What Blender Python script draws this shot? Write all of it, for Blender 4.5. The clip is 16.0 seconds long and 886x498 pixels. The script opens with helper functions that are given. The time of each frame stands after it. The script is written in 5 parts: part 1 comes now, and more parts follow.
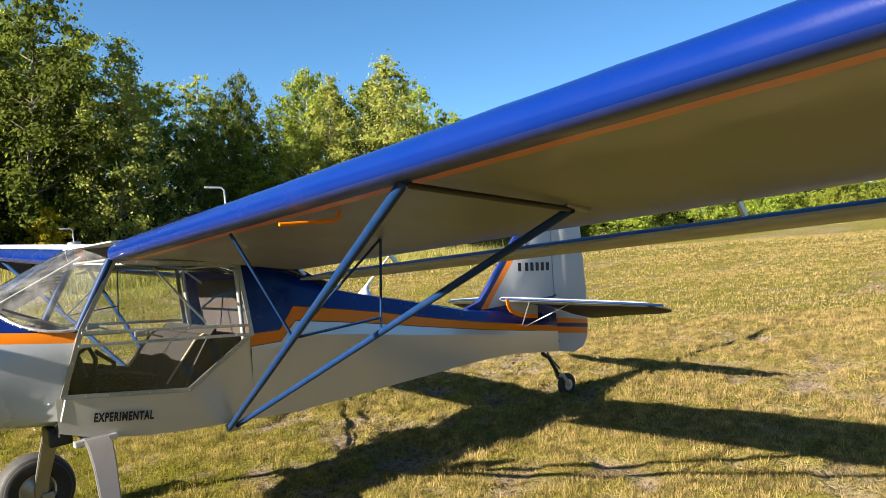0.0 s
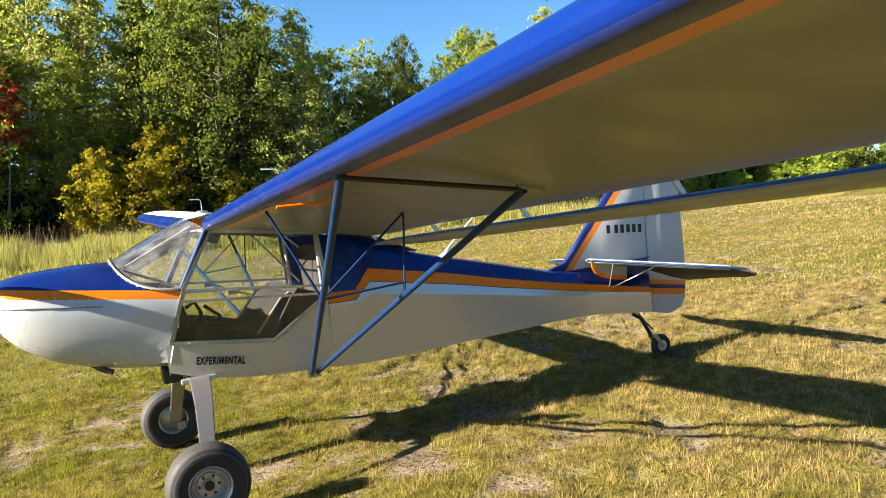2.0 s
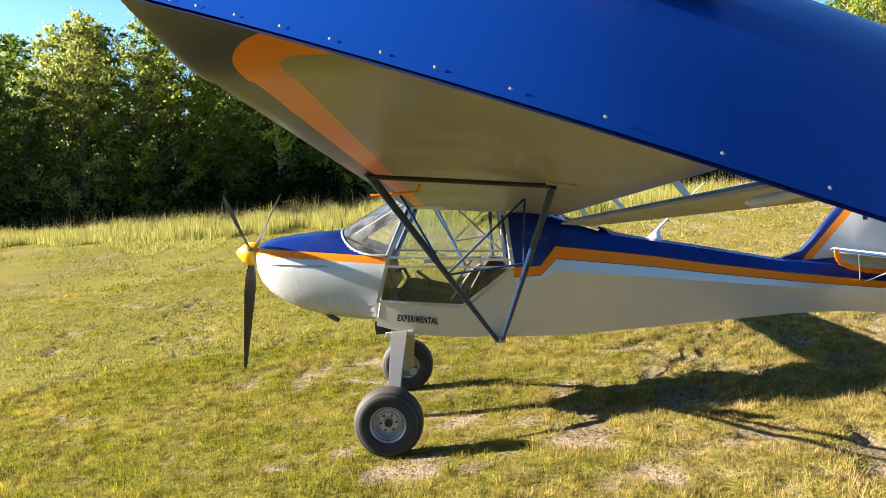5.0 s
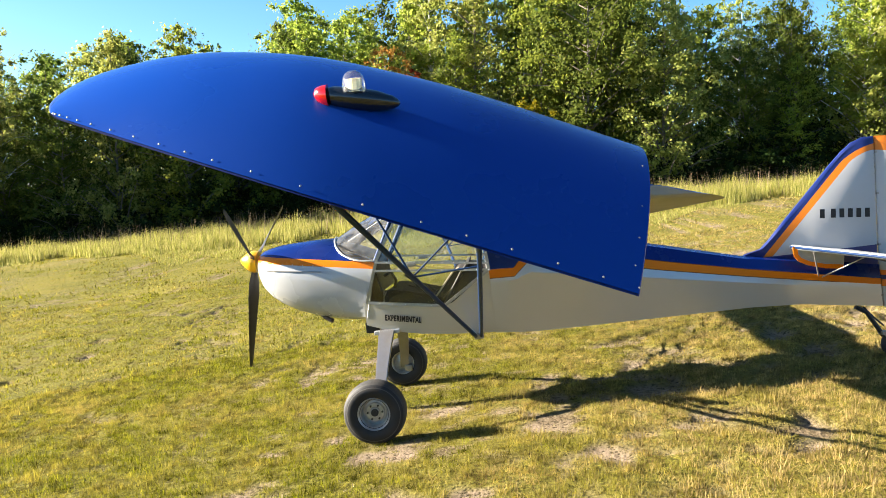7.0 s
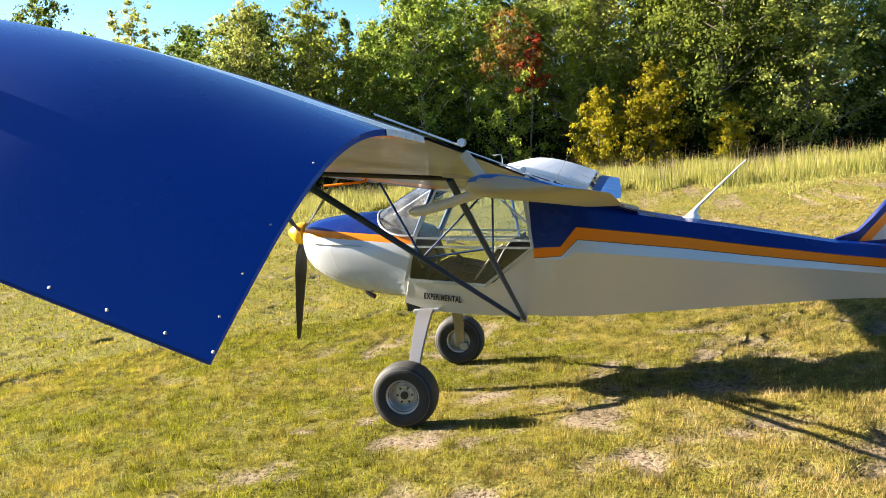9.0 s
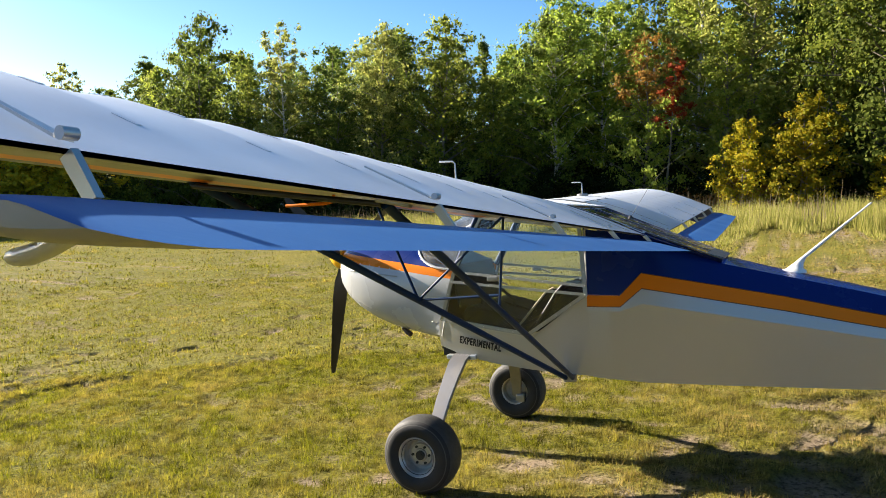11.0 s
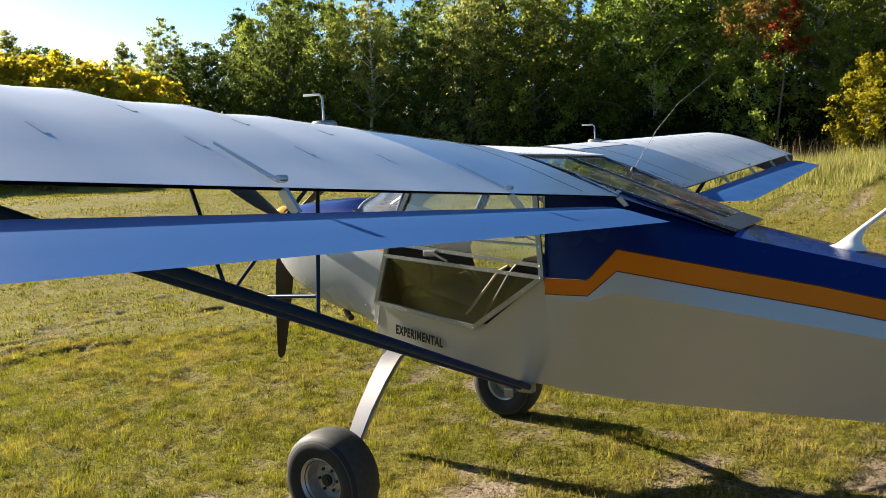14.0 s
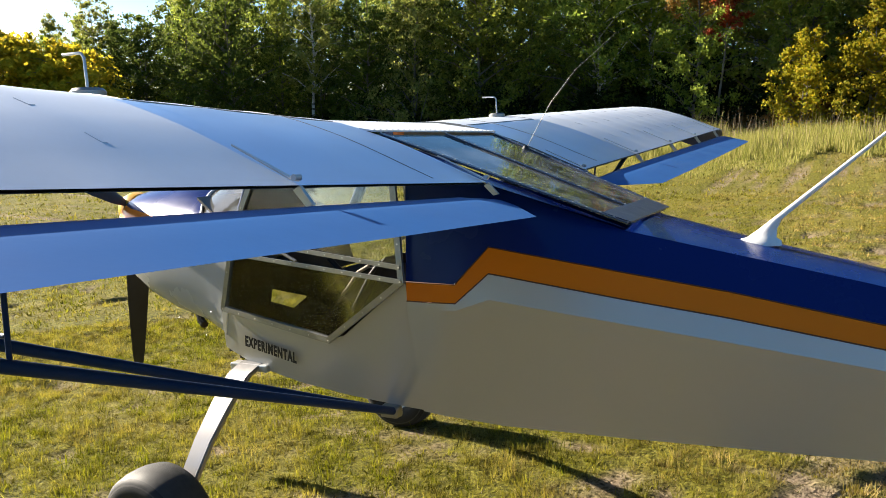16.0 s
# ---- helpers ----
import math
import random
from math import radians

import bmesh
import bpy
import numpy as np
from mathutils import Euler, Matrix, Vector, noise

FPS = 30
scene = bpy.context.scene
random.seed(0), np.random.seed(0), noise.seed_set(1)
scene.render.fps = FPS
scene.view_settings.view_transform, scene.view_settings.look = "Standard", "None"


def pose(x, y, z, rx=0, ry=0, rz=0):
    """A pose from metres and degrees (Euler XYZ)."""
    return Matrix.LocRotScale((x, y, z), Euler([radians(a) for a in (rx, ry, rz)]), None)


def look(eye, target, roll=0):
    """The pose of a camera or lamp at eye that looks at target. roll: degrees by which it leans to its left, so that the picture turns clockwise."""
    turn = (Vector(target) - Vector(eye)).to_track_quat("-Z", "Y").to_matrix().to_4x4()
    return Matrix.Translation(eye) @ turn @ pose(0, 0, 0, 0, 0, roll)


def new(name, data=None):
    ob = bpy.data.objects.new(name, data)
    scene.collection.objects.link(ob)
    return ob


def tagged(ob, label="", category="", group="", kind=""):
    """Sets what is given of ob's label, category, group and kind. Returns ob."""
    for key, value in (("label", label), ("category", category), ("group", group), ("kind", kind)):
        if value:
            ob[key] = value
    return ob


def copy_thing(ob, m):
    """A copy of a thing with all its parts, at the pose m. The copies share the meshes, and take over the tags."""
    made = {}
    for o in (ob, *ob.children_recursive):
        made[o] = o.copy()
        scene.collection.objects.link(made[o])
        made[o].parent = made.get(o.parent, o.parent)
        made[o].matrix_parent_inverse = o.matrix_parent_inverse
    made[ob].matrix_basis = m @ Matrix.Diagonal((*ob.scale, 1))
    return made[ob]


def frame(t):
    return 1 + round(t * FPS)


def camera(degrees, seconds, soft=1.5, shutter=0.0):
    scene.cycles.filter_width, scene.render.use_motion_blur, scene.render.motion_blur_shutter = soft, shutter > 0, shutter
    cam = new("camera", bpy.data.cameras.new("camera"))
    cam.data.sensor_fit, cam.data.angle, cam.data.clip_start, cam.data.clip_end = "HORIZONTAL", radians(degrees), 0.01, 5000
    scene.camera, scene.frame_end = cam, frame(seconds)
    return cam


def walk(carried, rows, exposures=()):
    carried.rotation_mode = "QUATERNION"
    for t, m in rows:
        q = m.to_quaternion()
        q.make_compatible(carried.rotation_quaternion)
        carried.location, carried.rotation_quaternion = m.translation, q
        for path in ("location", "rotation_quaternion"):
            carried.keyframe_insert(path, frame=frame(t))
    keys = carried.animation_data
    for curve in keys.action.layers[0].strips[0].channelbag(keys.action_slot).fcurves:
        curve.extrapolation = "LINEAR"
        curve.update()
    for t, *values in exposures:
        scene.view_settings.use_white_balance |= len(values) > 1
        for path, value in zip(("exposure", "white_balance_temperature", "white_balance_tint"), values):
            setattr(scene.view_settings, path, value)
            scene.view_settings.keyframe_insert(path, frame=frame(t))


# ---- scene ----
cam = camera(62.0, 16.0, soft=0.85)

PATH = [
    (0, (-1.031, -4.277, 1.699), (0.243, -2.735, 1.689), 0.2),
    (0.5, (-0.967, -4.508, 1.727), (0.271, -2.938, 1.68), -0.4),
    (1, (-0.986, -4.682, 1.718), (0.226, -3.099, 1.556), 3.0),
    (1.5, (-0.856, -4.842, 1.756), (0.156, -3.119, 1.667), 0.2),
    (2, (-0.641, -4.912, 1.779), (0.244, -3.123, 1.647), -0.6),
    (2.5, (-0.547, -5.085, 1.791), (0.202, -3.239, 1.613), 4.1),
    (3, (-0.329, -5.185, 1.811), (0.214, -3.266, 1.66), 0.1),
    (3.5, (-0.102, -5.249, 1.828), (0.378, -3.313, 1.685), 1.2),
    (4, (0.002, -5.366, 1.815), (0.305, -3.406, 1.559), 3.4),
    (4.5, (0.194, -5.424, 1.863), (0.304, -3.434, 1.692), 0.1),
    (5, (0.392, -5.429, 1.879), (0.348, -3.441, 1.66), -0.3),
    (7.5, (0.928, -5.939, 1.963), (0.742, -3.958, 1.76), -2.8),
    (8, (1.129, -5.857, 1.989), (0.751, -3.907, 1.754), -1.2),
    (8.5, (1.244, -5.71, 1.971), (0.855, -3.76, 1.76), -1.6),
    (9, (1.352, -5.454, 1.951), (0.883, -3.532, 1.661), -1.8),
    (9.5, (1.569, -5.277, 1.986), (0.876, -3.419, 1.725), -1.8),
    (10, (1.626, -5.056, 1.952), (0.935, -3.193, 1.728), -0.7),
    (12.5, (1.989, -3.867, 1.909), (0.944, -2.186, 1.62), 1.1),
    (13, (2.059, -3.64, 1.916), (1.001, -1.979, 1.569), 0.0),
    (13.5, (1.991, -3.412, 1.889), (0.974, -1.719, 1.578), 0.7),
    (14, (2.015, -3.203, 1.875), (0.966, -1.538, 1.516), -0.2),
    (14.5, (2.092, -2.984, 1.875), (0.955, -1.385, 1.489), -0.7),
    (15, (2.091, -2.834, 1.856), (0.951, -1.235, 1.477), -0.4),
    (15.5, (2.032, -2.682, 1.846), (0.955, -1.033, 1.497), 1.6),
    (16, (2.054, -2.529, 1.846), (1.123, -0.81, 1.425), -0.2),
]
walk(cam, [(t, look(eye, target, roll)) for t, eye, target, roll in PATH],
     exposures=[(0.0, 2.17), (1.5, 2.33), (3.5, 2.58), (5.0, 2.65), (9.0, 2.70), (10.2, 2.45), (12.5, 1.95), (14.0, 1.97), (16.0, 2.15)])

# ---- light ----
SUN_EL, SUN_AZ = radians(21.6), radians(86.6)      # azimuth from +y, turning towards -x
sun_way = Vector((-math.sin(SUN_AZ) * math.cos(SUN_EL), math.cos(SUN_AZ) * math.cos(SUN_EL), math.sin(SUN_EL)))
world = bpy.data.worlds.new("sky_world")
scene.world = world
world.use_nodes = True
wn = world.node_tree
sky = wn.nodes.new("ShaderNodeTexSky")
sky.sky_type, sky.sun_disc = "NISHITA", False
sky.sun_elevation, sky.sun_rotation = SUN_EL, -SUN_AZ
sky.air_density, sky.dust_density, sky.ozone_density = 0.62, 0.40, 2.2
wn.nodes["Background"].inputs[1].default_value = 0.050
tone = wn.nodes.new("ShaderNodeHueSaturation")
tone.inputs["Hue"].default_value, tone.inputs["Saturation"].default_value = 0.493, 1.18
wn.links.new(sky.outputs[0], tone.inputs["Color"])
wn.links.new(tone.outputs[0], wn.nodes["Background"].inputs[0])
sun_data = bpy.data.lights.new("sun", "SUN")
sun_data.energy, sun_data.angle, sun_data.color = 5.0, radians(0.53), (1.0, 0.89, 0.74)
sun = new("sun", sun_data)
sun.matrix_world = look((0, 0, 30), Vector((0, 0, 30)) - sun_way)


# ---- materials ----
def mat_base(name):
    m = bpy.data.materials.new(name)
    m.use_nodes = True
    t = m.node_tree
    return m, t, t.nodes["Principled BSDF"]


def node(t, kind, **values):
    n = t.nodes.new(kind)
    for key, value in values.items():
        if key in n.inputs:
            n.inputs[key].default_value = value
    return n


def math_node(t, op, a, b=None):
    n = t.nodes.new("ShaderNodeMath")
    n.operation = op
    for k, v in enumerate((a, b)):
        if v is None:
            continue
        if isinstance(v, (int, float)):
            n.inputs[k].default_value = v
        else:
            t.links.new(v, n.inputs[k])
    return n.outputs[0]


def mix_colour(t, fac, a, b):
    n = t.nodes.new("ShaderNodeMix")
    n.data_type = "RGBA"
    for sock, v in ((n.inputs[0], fac), (n.inputs[6], a), (n.inputs[7], b)):
        if isinstance(v, (int, float)):
            sock.default_value = v
        elif isinstance(v, tuple):
            sock.default_value = (*v, 1) if len(v) == 3 else v
        else:
            t.links.new(v, sock)
    return n.outputs[2]


def coords(t):
    return t.nodes.new("ShaderNodeTexCoord").outputs["Object"]


def noise_fac(t, vec, scale, detail=3.0, rough=0.5):
    n = node(t, "ShaderNodeTexNoise", Scale=scale, Detail=detail, Roughness=rough)
    t.links.new(vec, n.inputs["Vector"])
    return n.outputs["Fac"]


def ramp(t, fac, stops):
    n = t.nodes.new("ShaderNodeValToRGB")
    e = n.color_ramp.elements
    while len(e) < len(stops):
        e.new(0.5)
    for k, (pos, col) in enumerate(stops):
        e[k].position, e[k].color = pos, (*col, 1)
    t.links.new(fac, n.inputs[0])
    return n.outputs[0]


def bump(t, p, height, strength=0.2, dist=0.01):
    n = node(t, "ShaderNodeBump", Strength=strength, Distance=dist)
    t.links.new(height, n.inputs["Height"])
    t.links.new(n.outputs[0], p.inputs["Normal"])


def finish(t, p, col, rough=0.4, grime=0.12, scale=6.0, relief=0.06, metal=0.0, coat=0.0, gloss=0.35):
    """Colour with two scales of wear and a fine relief."""
    v = coords(t)
    big, fine = noise_fac(t, v, scale, 5), noise_fac(t, v, scale * 22, 3)
    dirt_haze = math_node(t, "MULTIPLY", ramp(t, big, [(0.35, (0, 0, 0)), (0.75, (1, 1, 1))]), grime)
    c = mix_colour(t, dirt_haze, col, (0.16, 0.14, 0.10))
    c = mix_colour(t, math_node(t, "MULTIPLY", fine, grime * 0.5), c, (0.22, 0.21, 0.18))
    t.links.new(c, p.inputs["Base Color"])
    r = math_node(t, "ADD", math_node(t, "MULTIPLY", big, 0.25), rough - 0.1)
    t.links.new(r, p.inputs["Roughness"])
    p.inputs["Metallic"].default_value = metal
    p.inputs["Coat Weight"].default_value = coat
    p.inputs["Coat Roughness"].default_value = 0.12
    p.inputs["Specular IOR Level"].default_value = gloss
    bump(t, p, fine, relief, 0.004)


def paint(name, col, **kw):
    m, t, p = mat_base(name)
    finish(t, p, col, **kw)
    return m


BLUE, ORANGE, WHITE, DARK = (0.0010, 0.013, 0.112), (0.64, 0.168, 0.002), (0.385, 0.395, 0.405), (0.012, 0.012, 0.014)


def lines_value(t, ax, az, c):
    """a * x + b * z + c of the object's own coordinates."""
    s = t.nodes.new("ShaderNodeSeparateXYZ")
    t.links.new(coords(t), s.inputs[0])
    v = math_node(t, "ADD", math_node(t, "MULTIPLY", s.outputs[0], ax), math_node(t, "MULTIPLY", s.outputs[2], az))
    return math_node(t, "ADD", v, c), s


def steps(t, value, first, rest):
    """first, then each (edge, colour) once value passes the edge."""
    c = first
    for edge, col in rest:
        c = mix_colour(t, math_node(t, "GREATER_THAN", value, edge), c, col)
    return c


def rounded_inset(t, a, b, r):
    """Distance in from two edges that meet in a rounded corner."""
    pa = math_node(t, "POWER", math_node(t, "MAXIMUM", math_node(t, "SUBTRACT", r, a), 0.0), 2.0)
    pb = math_node(t, "POWER", math_node(t, "MAXIMUM", math_node(t, "SUBTRACT", r, b), 0.0), 2.0)
    return math_node(t, "SUBTRACT", r, math_node(t, "SQRT", math_node(t, "ADD", pa, pb)))


M_BLUE = paint("blue_paint", BLUE, rough=0.22, grime=0.006, coat=0.0, gloss=0.25)
M_ORANGE = paint("orange_paint", ORANGE, rough=0.4, grime=0.02, gloss=0.12)
M_WHITE = paint("silver_white_paint", WHITE, rough=0.30, grime=0.08, scale=3.0, coat=0.35, relief=0.03)
M_FABRIC = paint("silver_fuselage_fabric", (0.455, 0.445, 0.42), rough=0.30, grime=0.08, scale=1.6, coat=0.2, relief=0.02, metal=0.45)
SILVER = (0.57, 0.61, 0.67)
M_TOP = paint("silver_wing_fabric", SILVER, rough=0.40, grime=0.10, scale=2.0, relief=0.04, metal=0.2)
# silver flaperon: sky light painted into its top, shade into its underside
M_FLAP = paint("sky_tinted_flaperon_top", (0.024, 0.098, 0.290), rough=0.42, grime=0.05, scale=3.0, relief=0.04, gloss=0.08)
M_FLAP_LOW = paint("shade_toned_flaperon_underside", (0.25, 0.24, 0.21), rough=0.42, grime=0.1, scale=3.0, relief=0.04)
# smooth root sheet, with the blue of reflected sky put into its tint
M_PANEL = paint("smooth_wing_root_sheet", (0.40, 0.50, 0.66), rough=0.30, grime=0.06, scale=2.0, relief=0.0, metal=0.85)
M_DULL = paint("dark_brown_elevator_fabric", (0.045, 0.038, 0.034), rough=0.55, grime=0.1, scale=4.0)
M_STRUT = paint("blue_strut_paint", (0.002, 0.020, 0.075), rough=0.42, grime=0.04, scale=20, gloss=0.12)
M_BLACK = paint("black_paint", DARK, rough=0.4, grime=0.08, scale=12)
M_YELLOW = paint("yellow_spinner_paint", (0.70, 0.36, 0.004), rough=0.3, coat=0.3)
M_ALU = paint("bare_aluminium", (0.55, 0.55, 0.54), rough=0.38, metal=0.75, grime=0.15, scale=14)
M_LEG = paint("brushed_aluminium_leg", (0.31, 0.30, 0.30), rough=0.36, metal=0.75, grime=0.35, scale=9)
M_RUBBER = paint("tyre_rubber", (0.011, 0.011, 0.012), rough=0.62, grime=0.07, scale=16, relief=0.25)
m, t, p = mat_base("scuffed_tyre_rubber")
finish(t, p, (0.012, 0.012, 0.012), rough=0.62, grime=0.10, scale=16, relief=0.25)
turn_ = t.nodes.new("ShaderNodeSeparateXYZ")
t.links.new(coords(t), turn_.inputs[0])
from_hub = math_node(t, "SQRT", math_node(t, "ADD", math_node(t, "POWER", math_node(t, "ADD", turn_.outputs[0], 0.040), 2.0), math_node(t, "POWER", math_node(t, "SUBTRACT", turn_.outputs[2], 0.222), 2.0)))
scuff = math_node(t, "MULTIPLY", math_node(t, "GREATER_THAN", from_hub, 0.207), math_node(t, "ADD", noise_fac(t, coords(t), 40, 4), 0.25))
tread = mix_colour(t, scuff, (0.013, 0.013, 0.013), (0.048, 0.046, 0.042))
ridge = math_node(t, "LESS_THAN", math_node(t, "ABSOLUTE", math_node(t, "SUBTRACT", from_hub, 0.188)), 0.003)
t.links.new(mix_colour(t, ridge, tread, (0.05, 0.048, 0.045)), p.inputs["Base Color"])
M_TYRE = m
M_SEAT = paint("dark_upholstery", (0.012, 0.010, 0.009), rough=0.85, grime=0.04, scale=14, relief=0.3)
M_PIPING = paint("beige_piping", (0.30, 0.24, 0.17), rough=0.7, grime=0.1, scale=30)
M_STEEL = paint("steel_fitting", (0.30, 0.29, 0.27), rough=0.4, metal=0.8, grime=0.2, scale=30)
M_STRIP = paint("grey_blue_strip", (0.045, 0.060, 0.105), rough=0.30, metal=0.3, grime=0.1, scale=14)
M_FRAME = paint("dull_aluminium_frame", (0.30, 0.30, 0.29), rough=0.34, metal=0.8, grime=0.25, scale=22)
M_BAR = paint("black_marking", (0.010, 0.010, 0.012), rough=0.5, grime=0.03)


def striped(name, ax, az, c, first, rest, **kw):
    m, t, p = mat_base(name)
    v, _ = lines_value(t, ax, az, c)
    finish(t, p, steps(t, v, first, rest), **kw)
    return m


M_COWL = striped("cowl_livery", 0.150, 1.0, -1.1975, WHITE, [(0.0, ORANGE), (0.052, BLUE)], rough=0.24, grime=0.03, scale=4.0, metal=0.1, gloss=0.25)
M_RUDDER = striped("rudder_livery", 0.17, 1.0, -0.663, WHITE, [(0.57, ORANGE), (0.625, BLUE), (0.66, ORANGE), (0.70, WHITE), (1.645, ORANGE)], rough=0.42, grime=0.08, scale=3.0)

m, t, p = mat_base("fin_livery")
edge, s = lines_value(t, 0.713, -0.70, -0.713 * 3.075 + 0.70 * 1.04)
inset = rounded_inset(t, edge, math_node(t, "SUBTRACT", 1.752, s.outputs[2]), 0.20)
fin_col = steps(t, inset, BLUE, [(0.062, ORANGE), (0.115, WHITE)])
fin_col = mix_colour(t, math_node(t, "LESS_THAN", s.outputs[2], 0.90), fin_col, BLUE)
finish(t, p, fin_col, rough=0.42, grime=0.08, scale=3.0)
M_FIN = m

m, t, p = mat_base("wing_tip_livery")
s = t.nodes.new("ShaderNodeSeparateXYZ")
t.links.new(coords(t), s.inputs[0])
TIP_BLUE = (0.0015, 0.034, 0.22)
tip_col = steps(t, math_node(t, "ABSOLUTE", s.outputs[1]), SILVER, [(4.592, DARK), (4.598, TIP_BLUE)])
tip_col = mix_colour(t, math_node(t, "LESS_THAN", s.outputs[0], 0.238), tip_col, BLUE)
finish(t, p, tip_col, rough=0.24, grime=0.004, scale=3.0, relief=0.02, gloss=0.25)
M_TIP = m

m, t, p = mat_base("shaded_underside_livery")
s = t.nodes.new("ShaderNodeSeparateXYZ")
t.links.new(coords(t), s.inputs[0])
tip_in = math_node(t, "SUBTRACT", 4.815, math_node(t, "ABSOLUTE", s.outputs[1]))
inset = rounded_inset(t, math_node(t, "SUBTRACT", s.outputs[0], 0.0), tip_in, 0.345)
# behind the bands the silver is darkened to beige, shade put into the colour
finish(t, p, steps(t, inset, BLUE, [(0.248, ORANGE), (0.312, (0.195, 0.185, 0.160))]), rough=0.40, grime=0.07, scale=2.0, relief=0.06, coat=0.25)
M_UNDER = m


def clear_pane(name, haze=0.06, scale=9.0):
    m, t, p = mat_base(name)
    t.nodes.remove(p)
    out = t.nodes["Material Output"]
    tr, gl, df = t.nodes.new("ShaderNodeBsdfTransparent"), node(t, "ShaderNodeBsdfGlossy", Roughness=0.04), t.nodes.new("ShaderNodeBsdfDiffuse")
    tr.inputs[0].default_value = (0.93, 0.95, 0.95, 1)
    df.inputs[0].default_value = (0.55, 0.55, 0.52, 1)
    v = coords(t)
    # dirt on every pane; a higher haze also paints in bright reflections
    dirt_haze = math_node(t, "MULTIPLY", ramp(t, noise_fac(t, v, scale, 6, 0.65), [(0.42, (0.15, 0.15, 0.15)), (0.8, (1, 1, 1))]), haze * 2)
    a, b = t.nodes.new("ShaderNodeMixShader"), t.nodes.new("ShaderNodeMixShader")
    t.links.new(dirt_haze, a.inputs[0]), t.links.new(tr.outputs[0], a.inputs[1]), t.links.new(df.outputs[0], a.inputs[2])
    fr = node(t, "ShaderNodeFresnel", IOR=1.45)
    t.links.new(fr.outputs[0], b.inputs[0]), t.links.new(a.outputs[0], b.inputs[1]), t.links.new(gl.outputs[0], b.inputs[2])
    t.links.new(b.outputs[0], out.inputs[0])
    return m


M_PANE = clear_pane("clear_acrylic", 0.008)
M_SCREEN = clear_pane("windshield_acrylic", 0.12)
# strong pale haze: the sky's reflection put into the skylight's diffuse colour
M_SKYLIGHT = clear_pane("skylight_acrylic", 0.36)
m, t, p = mat_base("red_lens")
p.inputs["Base Color"].default_value, p.inputs["Roughness"].default_value, p.inputs["Coat Weight"].default_value = (0.32, 0.004, 0.004, 1), 0.12, 0.6
M_RED = m
M_GLOSSY = paint("glossy_black_plastic", (0.005, 0.007, 0.012), rough=0.16, grime=0.02, scale=20, coat=0.5)
m, t, p = mat_base("clear_lens")
p.inputs["Base Color"].default_value, p.inputs["Roughness"].default_value, p.inputs["Transmission Weight"].default_value = (0.95, 0.95, 0.93, 1), 0.05, 0.95
M_LENS = m


M_FLASH = paint("pale_flash_tube", (0.75, 0.70, 0.45), rough=0.3, grime=0.05, scale=30)


# ---- mesh helpers ----
def part(name, bm, material, parent=None, label="", smooth=0.0):
    """One mesh object from a bmesh, under a thing or a part."""
    me = bpy.data.meshes.new(name)
    bmesh.ops.recalc_face_normals(bm, faces=bm.faces)
    bm.to_mesh(me)
    bm.free()
    for mm in material if isinstance(material, (list, tuple)) else [material]:
        me.materials.append(mm)
    if smooth:
        me.shade_smooth()
        me.set_sharp_from_angle(angle=radians(smooth))
    ob = new(name, me)
    ob.parent = parent
    return tagged(ob, label) if label else ob


def across(d):
    d = d.normalized()
    a = d.cross(Vector((0, 0, 1)) if abs(d.z) < 0.9 else Vector((1, 0, 0))).normalized()
    return a, d.cross(a).normalized()


def rings(bm, loops, cap=True, closed=True, mi=0):
    """Skin over loops of points; closed: each loop is a ring."""
    vs = [[bm.verts.new(p) for p in loop] for loop in loops]
    n = len(vs[0])
    for a, b in zip(vs, vs[1:]):
        for k in range(n if closed else n - 1):
            f = [a[k], a[(k + 1) % n], b[(k + 1) % n], b[k]]
            f = list(dict.fromkeys(f))
            if len(f) > 2:
                bm.faces.new(f).material_index = mi
    if cap and closed:
        bm.faces.new(vs[0]).material_index = mi
        bm.faces.new(vs[-1][::-1]).material_index = mi
    return vs


def tube(bm, points, r, seg=8, flat=1.0, taper=1.0):
    """A round (or streamlined) tube along points."""
    pts = [Vector(p) for p in points]
    loops, prev = [], None
    for k, p in enumerate(pts):
        d = (pts[min(k + 1, len(pts) - 1)] - pts[max(k - 1, 0)])
        a, b = across(d)
        if prev is not None:
            a = (prev - prev.dot(d.normalized()) * d.normalized()).normalized()
            b = d.normalized().cross(a)
        prev = a
        rr = r * (1 + (taper - 1) * k / max(1, len(pts) - 1))
        loops.append([p + a * rr * math.cos(q * 2 * math.pi / seg) * flat + b * rr * math.sin(q * 2 * math.pi / seg) for q in range(seg)])
    rings(bm, loops)
    return bm


def slab(bm, poly, off, mi=0):
    """A flat piece: polygon of points, thickened by the vector off."""
    off = Vector(off)
    rings(bm, [[Vector(p) for p in poly], [Vector(p) + off for p in poly]], mi=mi)
    return bm


def block(bm, centre, size, turn=None, bevel=0.0):
    made = bmesh.ops.create_cube(bm, size=1.0, matrix=Matrix.Translation(centre) @ (turn or Matrix()) @ Matrix.Diagonal((*size, 1)))
    if bevel:
        edges = {e for v in made["verts"] for e in v.link_edges}
        bmesh.ops.bevel(bm, geom=list(edges), offset=bevel, segments=2, affect="EDGES", profile=0.6)
    return bm


